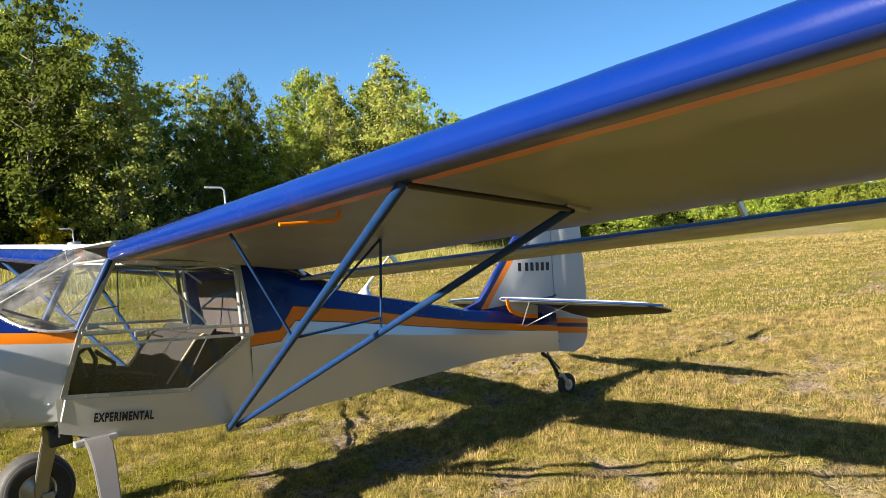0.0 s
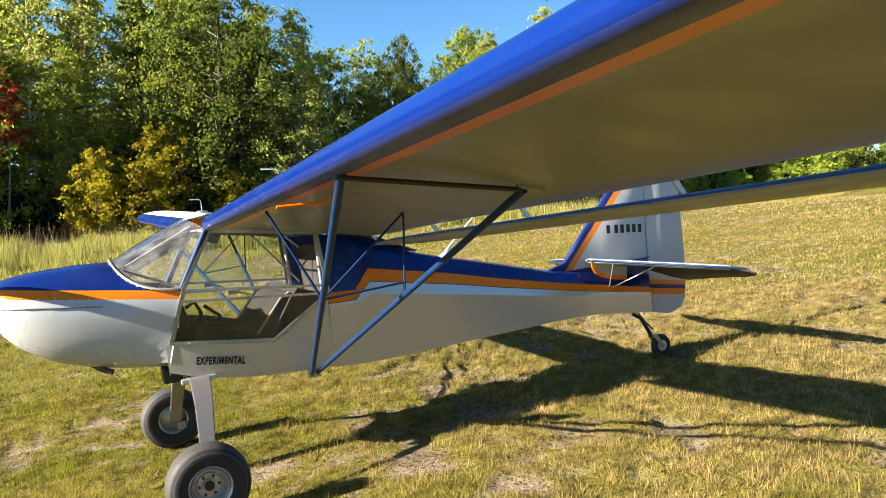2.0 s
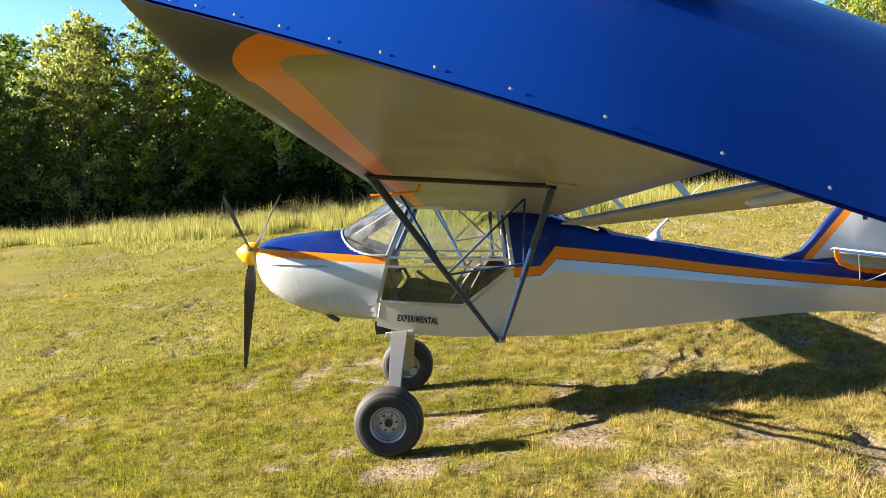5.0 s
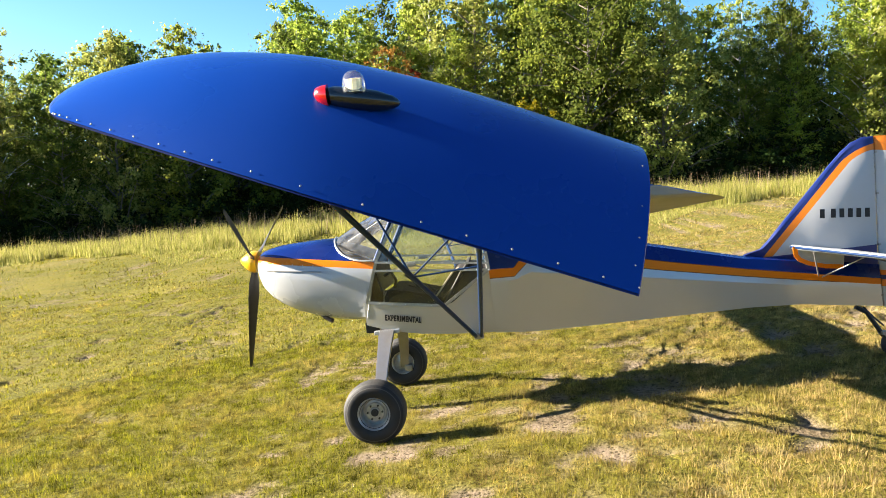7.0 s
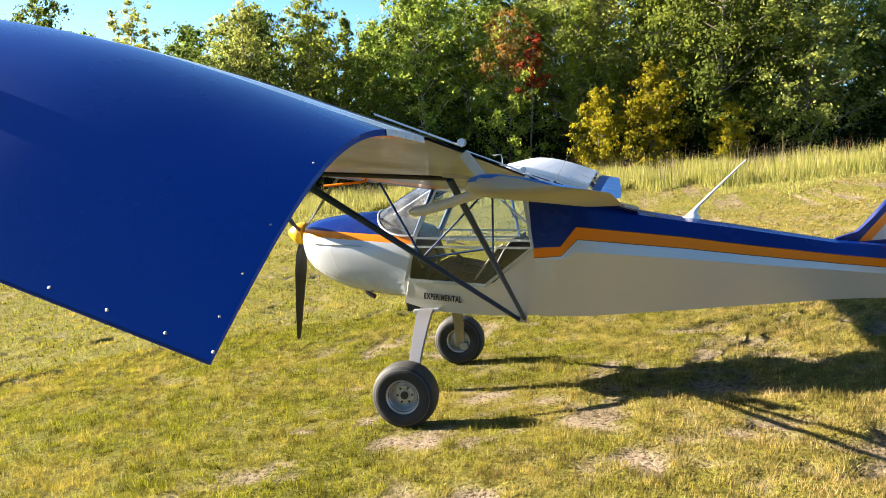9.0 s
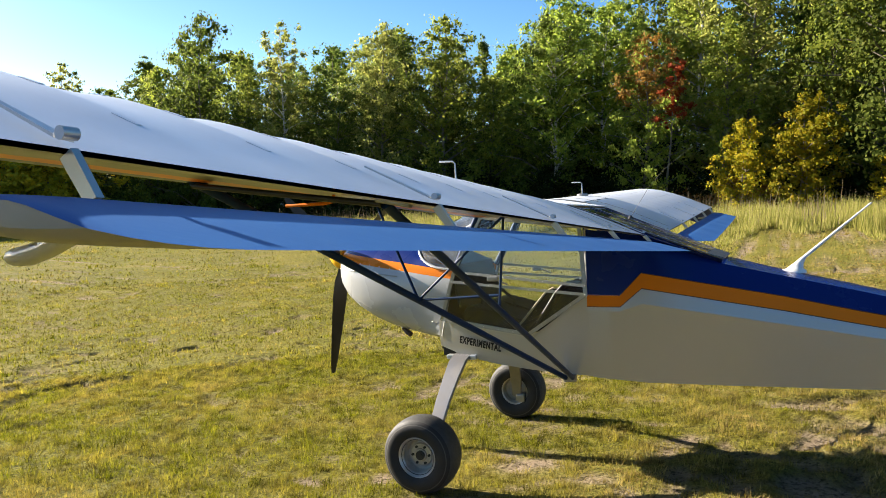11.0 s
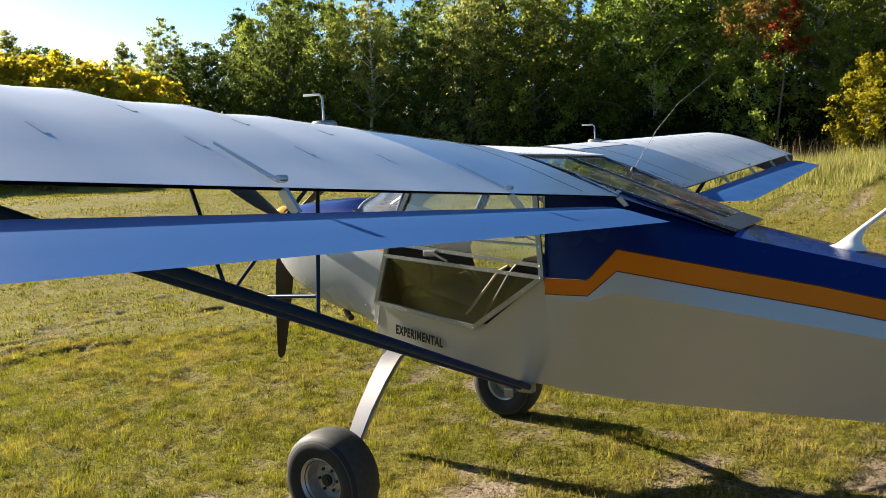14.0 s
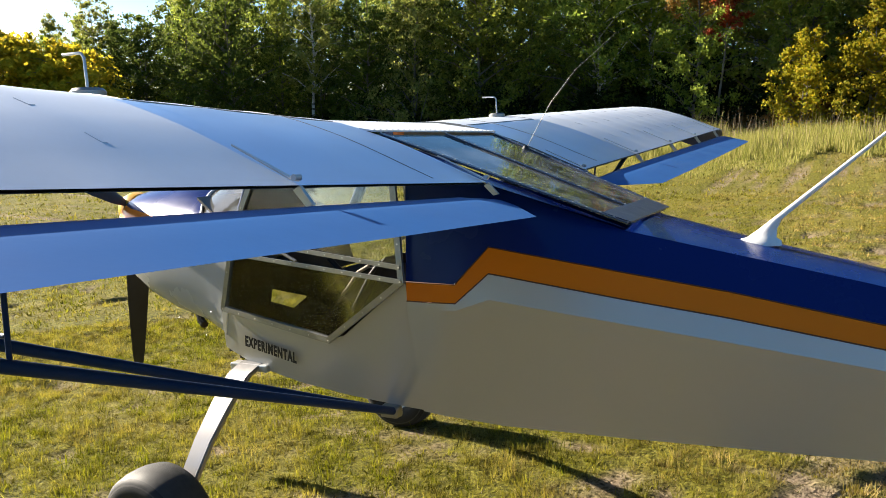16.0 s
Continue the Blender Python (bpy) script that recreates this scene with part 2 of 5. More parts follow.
def rivets(bm, points, r=0.005, out=(0, -1, 0), h=0.003):
    o = Vector(out).normalized()
    a, b = across(o)
    for p in points:
        p = Vector(p)
        base = [bm.verts.new(p + (a * math.cos(q) + b * math.sin(q)) * r) for q in (k * math.pi / 3 for k in range(6))]
        top = bm.verts.new(p + o * h)
        for k in range(6):
            bm.faces.new((base[k], base[(k + 1) % 6], top))
    return bm


def lerp(a, b, f):
    return a + (b - a) * f


def along(p, q, n, ends=True):
    p, q = Vector(p), Vector(q)
    return [p.lerp(q, (k if ends else k + 0.5) / (n - 1 if ends else n)) for k in range(n)]


def table(xs, ys, x):
    return float(np.interp(x, xs, ys))


# ---- ground ----
TILT = Matrix.Rotation(radians(-3.0), 4, "X") @ Matrix.Rotation(radians(-5.5), 4, "Y")   # the slope on which the aeroplane stands
UP = TILT.to_3x3() @ Vector((0, 0, 1))
EYE_REF = (0.6, -5.0, 1.75)
rng = np.random.default_rng(7)


def smooth(a, b, v):
    f = np.clip((v - a) / (b - a), 0, 1)
    return f * f * (3 - 2 * f)


WAVES = [(rng.uniform(0, 6.28), rng.uniform(0, 6.28)) for _ in range(18)]


def patch(x, y, size):
    """Soft random field of about -1 to 1."""
    out = 0
    for k, (a, b) in enumerate(WAVES):
        f = 6.28 / size * (0.55 + 0.09 * k)
        out = out + np.sin(f * (x * np.cos(a) + y * np.sin(a)) + b * 3 + 11 * np.sin(a))
    return out / 5.0


GRID = rng.uniform(0, 1, (256, 256))


def speckle(x, y, size, shift=0):
    """Uneven value noise, 0 to 1, with lumps of about the given size."""
    u, v = x / size + 40.3 + shift, y / size + 71.7 - shift
    i, j = np.floor(u).astype(int), np.floor(v).astype(int)
    fu, fv = u - i, v - j
    fu, fv = fu * fu * (3 - 2 * fu), fv * fv * (3 - 2 * fv)
    g = lambda a, b: GRID[a % 256, b % 256]
    return (g(i, j) * (1 - fu) + g(i + 1, j) * fu) * (1 - fv) + (g(i, j + 1) * (1 - fu) + g(i + 1, j + 1) * fu) * fv


def turf(x, y):
    """How thickly the grass grows: 1 on the tussocks, 0 on worn ground."""
    worn = speckle(x, y, 1.2, 5) * 0.5 + speckle(x, y, 0.45, 9) * 0.5
    lump = speckle(x, y, 0.26) * 0.5 + speckle(x, y, 0.12, 3) * 0.5
    return smooth(0.14, 0.54, lump + 0.70 * (worn - 0.44) - 0.05 * smooth(0.3, 2.5, x) * smooth(10, 5, x) + 0.10 * smooth(0.5, -3.0, x))


def ground_z(x, y):
    x, y = np.asarray(x, float), np.asarray(y, float)
    cx, cy = np.clip(x, -90, 85), np.clip(y, -50, 60)
    flat = -(UP.x * cx + UP.y * cy) / UP.z
    r = np.hypot(x - 1.0, y)
    lift = (0.35 - 1.7 * np.tanh((cx - 20) / 22)) * smooth(7, 36, r)
    rough = (0.012 * patch(x, y, 1.1) + 0.060 * (turf(x, y) - 0.6) * smooth(30, 9, r)) * smooth(0.5, 3, np.hypot(x, np.abs(y) - 0.85)) + 0.05 * patch(x, y, 9.0) * smooth(5, 14, r)
    return flat + lift + rough


near_x = np.concatenate([np.arange(-14, -8.01, 0.25), np.arange(-8, 9, 0.05), np.arange(9, 14.01, 0.25)])
near_y = np.concatenate([np.arange(-14, -5.01, 0.5), np.arange(-4.8, 4, 0.05), np.arange(4, 9, 0.10), np.arange(9, 14.01, 0.25)])
far_axis = np.array([15, 17, 19, 22, 25, 28, 32, 36, 40, 45, 50, 56, 62, 70, 80, 92, 110, 140, 200, 300, 500, 900.0])
gx = np.concatenate([-far_axis[::-1], near_x, far_axis])
gy = np.concatenate([-far_axis[::-1], near_y, far_axis])
XX, YY = np.meshgrid(gx, gy, indexing="ij")
gv = np.stack([XX, YY, ground_z(XX, YY)], -1).reshape(-1, 3)
n1 = len(gy)
ii, jj = np.meshgrid(np.arange(len(gx) - 1), np.arange(n1 - 1), indexing="ij")
q0 = (ii * n1 + jj).ravel()
gf = np.stack([q0, q0 + n1, q0 + n1 + 1, q0 + 1], -1)


def mesh_from(name, verts, faces, material):
    me = bpy.data.meshes.new(name)
    k = faces.shape[1]
    me.vertices.add(len(verts))
    me.vertices.foreach_set("co", np.asarray(verts, np.float32).ravel())
    me.loops.add(faces.size)
    me.loops.foreach_set("vertex_index", faces.astype(np.int32).ravel())
    me.polygons.add(len(faces))
    me.polygons.foreach_set("loop_start", np.arange(0, faces.size, k, dtype=np.int32))
    me.update(calc_edges=True)
    me.materials.append(material)
    return me


m, t, p = mat_base("dry_lawn")
v = coords(t)
big, mid, fine, grit = noise_fac(t, v, 0.5, 4), noise_fac(t, v, 3.0, 5, 0.65), noise_fac(t, v, 30, 4, 0.7), noise_fac(t, v, 90, 3, 0.7)
# pinkish straw litter and dark gaps, olive where the turf is thick
c = mix_colour(t, ramp(t, mid, [(0.38, (0, 0, 0)), (0.60, (1, 1, 1))]), (0.150, 0.112, 0.062), (0.300, 0.232, 0.163))
bare = noise_fac(t, v, 1.6, 6, 0.7)
c = mix_colour(t, ramp(t, bare, [(0.52, (0, 0, 0)), (0.64, (0.9, 0.9, 0.9))]), c, (0.300, 0.228, 0.160))
c = mix_colour(t, ramp(t, fine, [(0.36, (1, 1, 1)), (0.50, (0, 0, 0))]), c, (0.045, 0.031, 0.015))
c = mix_colour(t, ramp(t, grit, [(0.55, (0, 0, 0)), (0.72, (0.8, 0.8, 0.8))]), c, (0.327, 0.269, 0.181))
thick = t.nodes.new("ShaderNodeAttribute")
thick.attribute_name = "turf"
green = mix_colour(t, ramp(t, fine, [(0.36, (0, 0, 0)), (0.62, (1, 1, 1))]), (0.055, 0.058, 0.006), (0.205, 0.190, 0.016))
green = mix_colour(t, ramp(t, big, [(0.46, (0, 0, 0)), (0.64, (0.4, 0.4, 0.4))]), green, (0.235, 0.190, 0.034))
c = mix_colour(t, math_node(t, "MULTIPLY", thick.outputs["Fac"], 0.9), c, green)
t.links.new(c, p.inputs["Base Color"])
p.inputs["Roughness"].default_value = 0.95
p.inputs["Specular IOR Level"].default_value = 0.1
bump(t, p, fine, 1.0, 0.08)
M_LAWN = m
ground = new("ground", mesh_from("ground", gv, gf, M_LAWN))
ground.data.shade_smooth()
layer = ground.data.attributes.new("turf", "FLOAT", "POINT")
layer.data.foreach_set("value", turf(gv[:, 0], gv[:, 1]).astype(np.float32))
tagged(ground, "sloping mown field of dry yellow-green grass", "ground", kind="structure")


def leafy(name, cols, through_light=0.35, rough=0.6, patches=None, glow=(1.0, 1.0, 1.0)):
    """Leaf or blade: colour picked for each piece, some light passes through."""
    m, t, p = mat_base(name)
    g = t.nodes.new("ShaderNodeNewGeometry")
    c = ramp(t, g.outputs["Random Per Island"], [(k / max(1, len(cols) - 1), col) for k, col in enumerate(cols)])
    if patches:
        pos = coords(t)
        axes = t.nodes.new("ShaderNodeSeparateXYZ")
        t.links.new(pos, axes.inputs[0])
        dry = node(t, "ShaderNodeMapRange", **{"From Min": 0.3, "From Max": 3.5, "To Min": 0.0, "To Max": 0.22})     # drier towards the tail
        t.links.new(axes.outputs[0], dry.inputs[0])
        wither = math_node(t, "ADD", noise_fac(t, pos, patches[0], 5, 0.65), dry.outputs[0])
        c = mix_colour(t, ramp(t, wither, [(0.45, (0, 0, 0)), (0.68, (1, 1, 1))]), c, patches[1])
    # lumps of darker and lighter blades paint in the shade between tufts
    tuft_shade = ramp(t, noise_fac(t, coords(t), 8.0, 5, 0.7), [(0.38, (0.30, 0.30, 0.30)), (0.60, (1.38, 1.38, 1.38))]) if patches else 1.0
    info = t.nodes.new("ShaderNodeObjectInfo")
    hsv = node(t, "ShaderNodeHueSaturation")
    t.links.new(c, hsv.inputs["Color"])
    if not patches and cols[0][1] > cols[0][0]:
        t.links.new(math_node(t, "ADD", math_node(t, "MULTIPLY", info.outputs["Random"], 0.024), 0.490), hsv.inputs["Hue"])
    bright = math_node(t, "ADD", math_node(t, "MULTIPLY", info.outputs["Random"], 0.5), 0.95)
    t.links.new(math_node(t, "MULTIPLY", 1.0 if patches else bright, tuft_shade), hsv.inputs["Value"])
    t.links.new(hsv.outputs[0], p.inputs["Base Color"])
    p.inputs["Roughness"].default_value = rough
    p.inputs["Specular IOR Level"].default_value = 0.05
    tl, mx = t.nodes.new("ShaderNodeBsdfTranslucent"), t.nodes.new("ShaderNodeMixShader")
    shine = t.nodes.new("ShaderNodeVectorMath")      # light that comes through is greener
    shine.operation = "MULTIPLY"
    shine.inputs[1].default_value = glow
    t.links.new(hsv.outputs[0], shine.inputs[0])
    t.links.new(shine.outputs[0], tl.inputs[0])
    mx.inputs[0].default_value = through_light
    t.links.new(p.outputs[0], mx.inputs[1]), t.links.new(tl.outputs[0], mx.inputs[2])
    t.links.new(mx.outputs[0], t.nodes["Material Output"].inputs[0])
    return m


M_BLADE = leafy("green_grass_blade", [(0.202, 0.186, 0.018), (0.120, 0.130, 0.010), (0.275, 0.235, 0.066), (0.040, 0.047, 0.004), (0.215, 0.194, 0.020)], 0.45, 0.6, (1.4, (0.300, 0.222, 0.098)), (1.02, 1.10, 0.36))
M_STRAW = leafy("straw_litter", patches=(1.6, (0.255, 0.228, 0.070)), cols=[(0.353, 0.283, 0.184), (0.114, 0.092, 0.036), (0.440, 0.362, 0.255), (0.070, 0.061, 0.021), (0.283, 0.233, 0.121)], through_light=0.2, rough=0.7)
M_TALL = leafy("tall_dry_grass", [(0.25, 0.225, 0.060), (0.15, 0.165, 0.028), (0.33, 0.285, 0.105), (0.085, 0.105, 0.016)], 0.45, 0.7)


def blades(name, pts, height, width, lean, material, label, outward=None):
    """One sheet of single blades: a triangle each; outward: the way in which each one leans."""
    n = len(pts)
    a = rng.uniform(0, 2 * np.pi, n)
    h, w = height * rng.uniform(0.5, 1.35, n), width * rng.uniform(0.6, 1.3, n)
    side = np.stack([np.cos(a), np.sin(a), np.zeros(n)], -1) * w[:, None] / 2
    b = rng.uniform(0, 2 * np.pi, n)
    l = lean * rng.uniform(0.1, 1.0, n) * h
    way = np.stack([np.cos(b), np.sin(b)], -1)
    if outward is not None:
        way = way * 0.5 + outward
    top = pts + np.stack([way[:, 0] * l, way[:, 1] * l, h], -1)
    verts = np.stack([pts - side, pts + side, top], 1).reshape(-1, 3)
    ob = new(name, mesh_from(name, verts, np.arange(3 * n).reshape(-1, 3), material))
    return tagged(ob, label, "grass", kind="stuff")


def scatter(n, x0, x1, y0, y1, keep):
    x, y = rng.uniform(x0, x1, n), rng.uniform(y0, y1, n)
    k = keep(x, y)
    x, y = x[k], y[k]
    return np.stack([x, y, ground_z(x, y) - 0.005], -1)


def reach(x, y):
    return np.hypot(x - 1.0, y + 4.8)


def litter_keep(d0, d1):
    """Straw lies thickest on the worn ground round the tail."""
    return lambda x, y: (reach(x, y) > d0) & (reach(x, y) < d1) & (rng.uniform(0, 1, len(x)) < 0.10 + 0.90 * smooth(-1.5, 2.0, x))


def lawn_keep(d0, d1):
    """Tufts gather in patches and leave worn ground between them."""
    def keep(x, y):
        d = reach(x, y)
        return (d > d0) & (d < d1) & (rng.uniform(0.05, 0.9, len(x)) < turf(x, y))
    return keep


for d0, d1, tufts, per, wide, h, w, litter, lh, box in (
        (0.0, 9.0, 92000, 21, 0.021, 0.031, 0.0050, 240000, 0.014, (-8, 10, -7.5, 4.2)),
        (8.0, 20.0, 70000, 8, 0.045, 0.038, 0.016, 110000, 0.028, (-19, 21, -9, 15.5)),
        (19.0, 46.0, 34000, 7, 0.13, 0.055, 0.040, 70000, 0.045, (-40, 46, 0, 41))):
    pts = scatter(litter, *box, litter_keep(d0, d1))
    blades("dry_litter", pts, lh * (0.8 + 0.4 * np.clip(patch(pts[:, 0], pts[:, 1], 0.4), -1, 1)), w * 1.25, 2.2, M_STRAW, "flattened pale straw and clippings on the ground")
    mid_ = scatter(tufts, *box, lawn_keep(d0, d1))
    size = (0.35 + 1.5 * rng.uniform(0, 1, len(mid_)) ** 1.6) * (0.65 + 0.5 * turf(mid_[:, 0], mid_[:, 1]))
    who = np.repeat(np.arange(len(mid_)), per)
    off = rng.normal(0, 1, (len(who), 2)) * (wide * size[who])[:, None]
    pts = mid_[who].copy()
    pts[:, :2] += off
    pts[:, 2] = ground_z(pts[:, 0], pts[:, 1]) - 0.004
    far_out = np.linalg.norm(off, axis=1) / (wide * size[who])
    blades("mown_grass", pts, h * size[who] * (1.15 - 0.25 * np.clip(far_out, 0, 2.5)), w, 0.9, M_BLADE, "short tufts of yellow-green mown grass", off / (wide * size[who])[:, None] * 0.8)


# ---- field edge and woods ----
def edge_far(az):
    """Distance of the wood's edge from the field, by azimuth in degrees (from +y towards -x)."""
    return np.interp(az, [-90, -70, -61, -51, -36, -18, -4, 7, 28, 46, 63, 90], [95, 88, 82, 66, 50, 43, 42, 43, 46, 52, 62, 75])


def polar(az, d):
    a = np.radians(az)
    return EYE_REF[0] - np.sin(a) * d, EYE_REF[1] + np.cos(a) * d


n = 230000
az = rng.uniform(-78, 72, n)
band = rng.uniform(0, 1, n) ** 0.8
d = edge_far(az) - 1.0 - band * (15 + 2.5 * np.sin(az * 0.35) + 1.2 * np.sin(az * 1.3 + 1))
x, y = polar(az, d)
pts = np.stack([x, y, ground_z(x, y) - 0.02], -1)
hh = (0.50 + 0.22 * patch(x, y, 5.0) + 0.12 * patch(x, y, 1.6)) * smooth(0, 0.15, (edge_far(az) - d) / 15 * -1 + 1.08)
blades("tall_grass", pts, np.clip(hh, 0.12, 1.5), 0.028, 0.35, M_TALL, "tall dry meadow grass along the wood")
n = 7000
az = rng.uniform(-60, 60, n)
d = edge_far(az) - 1 - 12 * rng.uniform(0, 1, n) ** 1.6
x, y = polar(az, d)
pts = np.stack([x, y, ground_z(x, y)], -1)
M_STALK = leafy("dry_weed_stalk", [(0.10, 0.075, 0.05), (0.25, 0.19, 0.12)], 0.1, 0.8)
blades("weed_stalks", pts, 0.95 + 0.25 * patch(x, y, 4.0), 0.028, 0.3, M_STALK, "brown dry weed stalks standing in the meadow")

M_BARK = paint("grey_bark", (0.13, 0.11, 0.09), rough=0.9, grime=0.4, scale=5, relief=0.6)
m, t, p = mat_base("birch_bark")
v = coords(t)
mp = node(t, "ShaderNodeMapping", Scale=(3.0, 3.0, 14.0))
t.links.new(v, mp.inputs[0])
c = mix_colour(t, ramp(t, noise_fac(t, mp.outputs[0], 1.0, 4), [(0.52, (0, 0, 0)), (0.6, (1, 1, 1))]), (0.48, 0.46, 0.42), (0.05, 0.045, 0.04))
t.links.new(c, p.inputs["Base Color"])
p.inputs["Roughness"].default_value = 0.8
M_BIRCH = m
GREENS = {
    # the wood's inner shade is painted into these near-black leaves
    "shade": leafy("shade_darkened_leaves", [(0.008, 0.016, 0.004), (0.014, 0.025, 0.005), (0.005, 0.009, 0.002), (0.023, 0.035, 0.007)], 0.2),
    "dark": leafy("dark_green_leaves", [(0.072, 0.102, 0.015), (0.121, 0.149, 0.025), (0.043, 0.068, 0.011), (0.142, 0.161, 0.030)], 0.60),
    "mid": leafy("green_leaves", [(0.182, 0.232, 0.032), (0.267, 0.308, 0.045), (0.107, 0.153, 0.023), (0.331, 0.343, 0.059)], 0.62),
    "light": leafy("pale_green_leaves", [(0.220, 0.246, 0.052), (0.308, 0.315, 0.076), (0.145, 0.177, 0.037), (0.378, 0.360, 0.099)], 0.62),
    "yellow": leafy("yellow_autumn_leaves", [(0.281, 0.234, 0.009), (0.172, 0.179, 0.011), (0.312, 0.218, 0.012), (0.109, 0.125, 0.011)], 0.45),
    # brightened copy of the yellow leaves, light from behind put into the colour
    "gold": leafy("backlit_yellow_leaves", [(0.46, 0.36, 0.020), (0.32, 0.29, 0.020), (0.54, 0.39, 0.028), (0.22, 0.23, 0.020)], 0.65),
    "orange": leafy("orange_autumn_leaves", [(0.22, 0.100, 0.024), (0.16, 0.110, 0.024), (0.26, 0.115, 0.022), (0.09, 0.085, 0.018)], 0.33),
    "red": leafy("red_autumn_leaves", [(0.20, 0.032, 0.012), (0.14, 0.028, 0.012), (0.24, 0.055, 0.012)], 0.33),
}


def unit(v):
    return v / np.maximum(np.linalg.norm(v, axis=1), 1e-6)[:, None]


def leaves(centres, radii, per, size, seed):
    """Small leaves on the outside of clumps, each facing out of its clump and out of the crown."""
    r = np.random.default_rng(seed)
    n = len(centres) * per
    out = unit(r.normal(0, 1, (n, 3)))
    c = np.repeat(centres, per, 0) + out * (np.repeat(radii, per) * np.abs(r.normal(0, 0.8, n)))[:, None] * (1, 1, 0.72)
    crown_out = c * (1, 1, 0)
    face = unit(out * 0.55 + unit(crown_out) * 0.6 + (0, 0, 0.25) + r.normal(0, 0.5, (n, 3)))
    u = unit(np.cross(face, r.normal(0, 1, (n, 3))))
    w = np.cross(face, u)
    s = size * r.uniform(0.5, 1.35, n)[:, None]
    verts = np.stack([c - u * s * 0.5, c + w * s * 0.32, c + u * s * 0.5, c - w * s * 0.32], 1).reshape(-1, 3)
    return verts, np.arange(4 * n).reshape(-1, 4)


BASE = {}


def tree(kind, name, height, radius, profile, branches, per, size, leaf, bark, label, category, seed, lowest=0.12, accents=None, stems=1, rise=0.5, fat=1.0):
    """Tapered trunk, rising limbs and clumps of small leaves along them; profile: crown's width from foot (0) to top (1)."""
    r = random.Random(seed)
    BASE[kind] = height * 0.95
    per = int(per * 1.55)
    size *= 0.84
    branches = int(branches * 1.35)
    thing = new(name)
    tagged(thing, label, category, group="trees along the field")
    bm = bmesh.new()
    tops = []
    fifths = (0, 0.25, 0.5, 0.75, 1)
    for k in range(stems):
        bend = [(r.uniform(-1, 1) * 0.025 * height * f, r.uniform(-1, 1) * 0.025 * height * f) for f in fifths]
        off = (r.uniform(-1, 1) * 0.3 * radius, r.uniform(-1, 1) * 0.3 * radius) if stems > 1 else (0, 0)
        line = [Vector((off[0] * f + b[0], off[1] * f + b[1], height * 0.97 * f - 0.15)) for f, b in zip(fifths, bend)]
        tube(bm, line, 0.0075 * height + 0.015, 7, taper=0.12)
        tops.append(line)
    cs, rs = [], []
    turn = r.uniform(0, 6.28)
    for k in range(branches):
        f = lowest + (1 - lowest) * ((k + r.random()) / branches) ** 0.92
        line = tops[k % stems]
        turn += 2.4 + r.uniform(-0.5, 0.5)
        long = radius * profile(f) * r.uniform(0.62, 1.15)
        lift = long * rise * r.uniform(0.5, 1.5)
        g = min(0.96, max(0.04, f - lift / height))
        i = min(3, int(g * 4))
        base = line[i].lerp(line[i + 1], g * 4 - i)
        end = base + Vector((math.cos(turn) * long, math.sin(turn) * long, lift))
        mid = base.lerp(end, 0.55) + Vector((0, 0, 0.10 * long))
        if f < 0.93:
            tube(bm, [base, mid, end], 0.0045 * height * (1.2 - f) + 0.006, 4, taper=0.25)
        for h in (0.30, 0.52, 0.72, 0.90, 1.05) if long > 0.5 * radius else (0.45, 0.80, 1.05):
            spot = base.lerp(mid, h / 0.55) if h < 0.55 else mid.lerp(end, (h - 0.55) / 0.45)
            wob = 0.16 * radius
            cs.append(spot + Vector((r.uniform(-wob, wob), r.uniform(-wob, wob), r.uniform(-wob, wob) * 0.8)))
            rs.append(fat * radius * r.uniform(0.12, 0.23) * (1.2 - 0.55 * f))
    for line in tops:
        cs.append(line[-1] + Vector((0, 0, 0.1)))
        rs.append(fat * radius * 0.10)
    part("trunk", bm, bark, thing)
    tinted = [accents is not None and accents[1](c.z / height) and r.random() < accents[2] for c in cs]
    for wanted, material, extra in ((False, leaf, 0), (True, accents[0] if accents else None, 50)):
        keep = [k for k, flag in enumerate(tinted) if flag == wanted]
        if keep and material:
            verts, faces = leaves(np.array([tuple(cs[k]) for k in keep]), np.array([rs[k] for k in keep]), per, size, seed + extra)
            crown = new("crown", mesh_from("crown", verts, faces, material))
            crown.parent = thing
    return thing


cone = lambda f: 0.35 + 0.75 * math.sin(math.pi * min(1, f * 0.9 + 0.2)) if f < 0.5 else max(0.06, 1.25 * (1.02 - f) ** 0.75)
oval = lambda f: max(0.12, math.sin(math.pi * min(0.98, 0.12 + 0.86 * f)) ** 0.7)
broad = lambda f: max(0.15, math.sin(math.pi * min(0.97, 0.25 + 0.70 * f)) ** 0.5)
spire = lambda f: max(0.04, 1.05 - f)

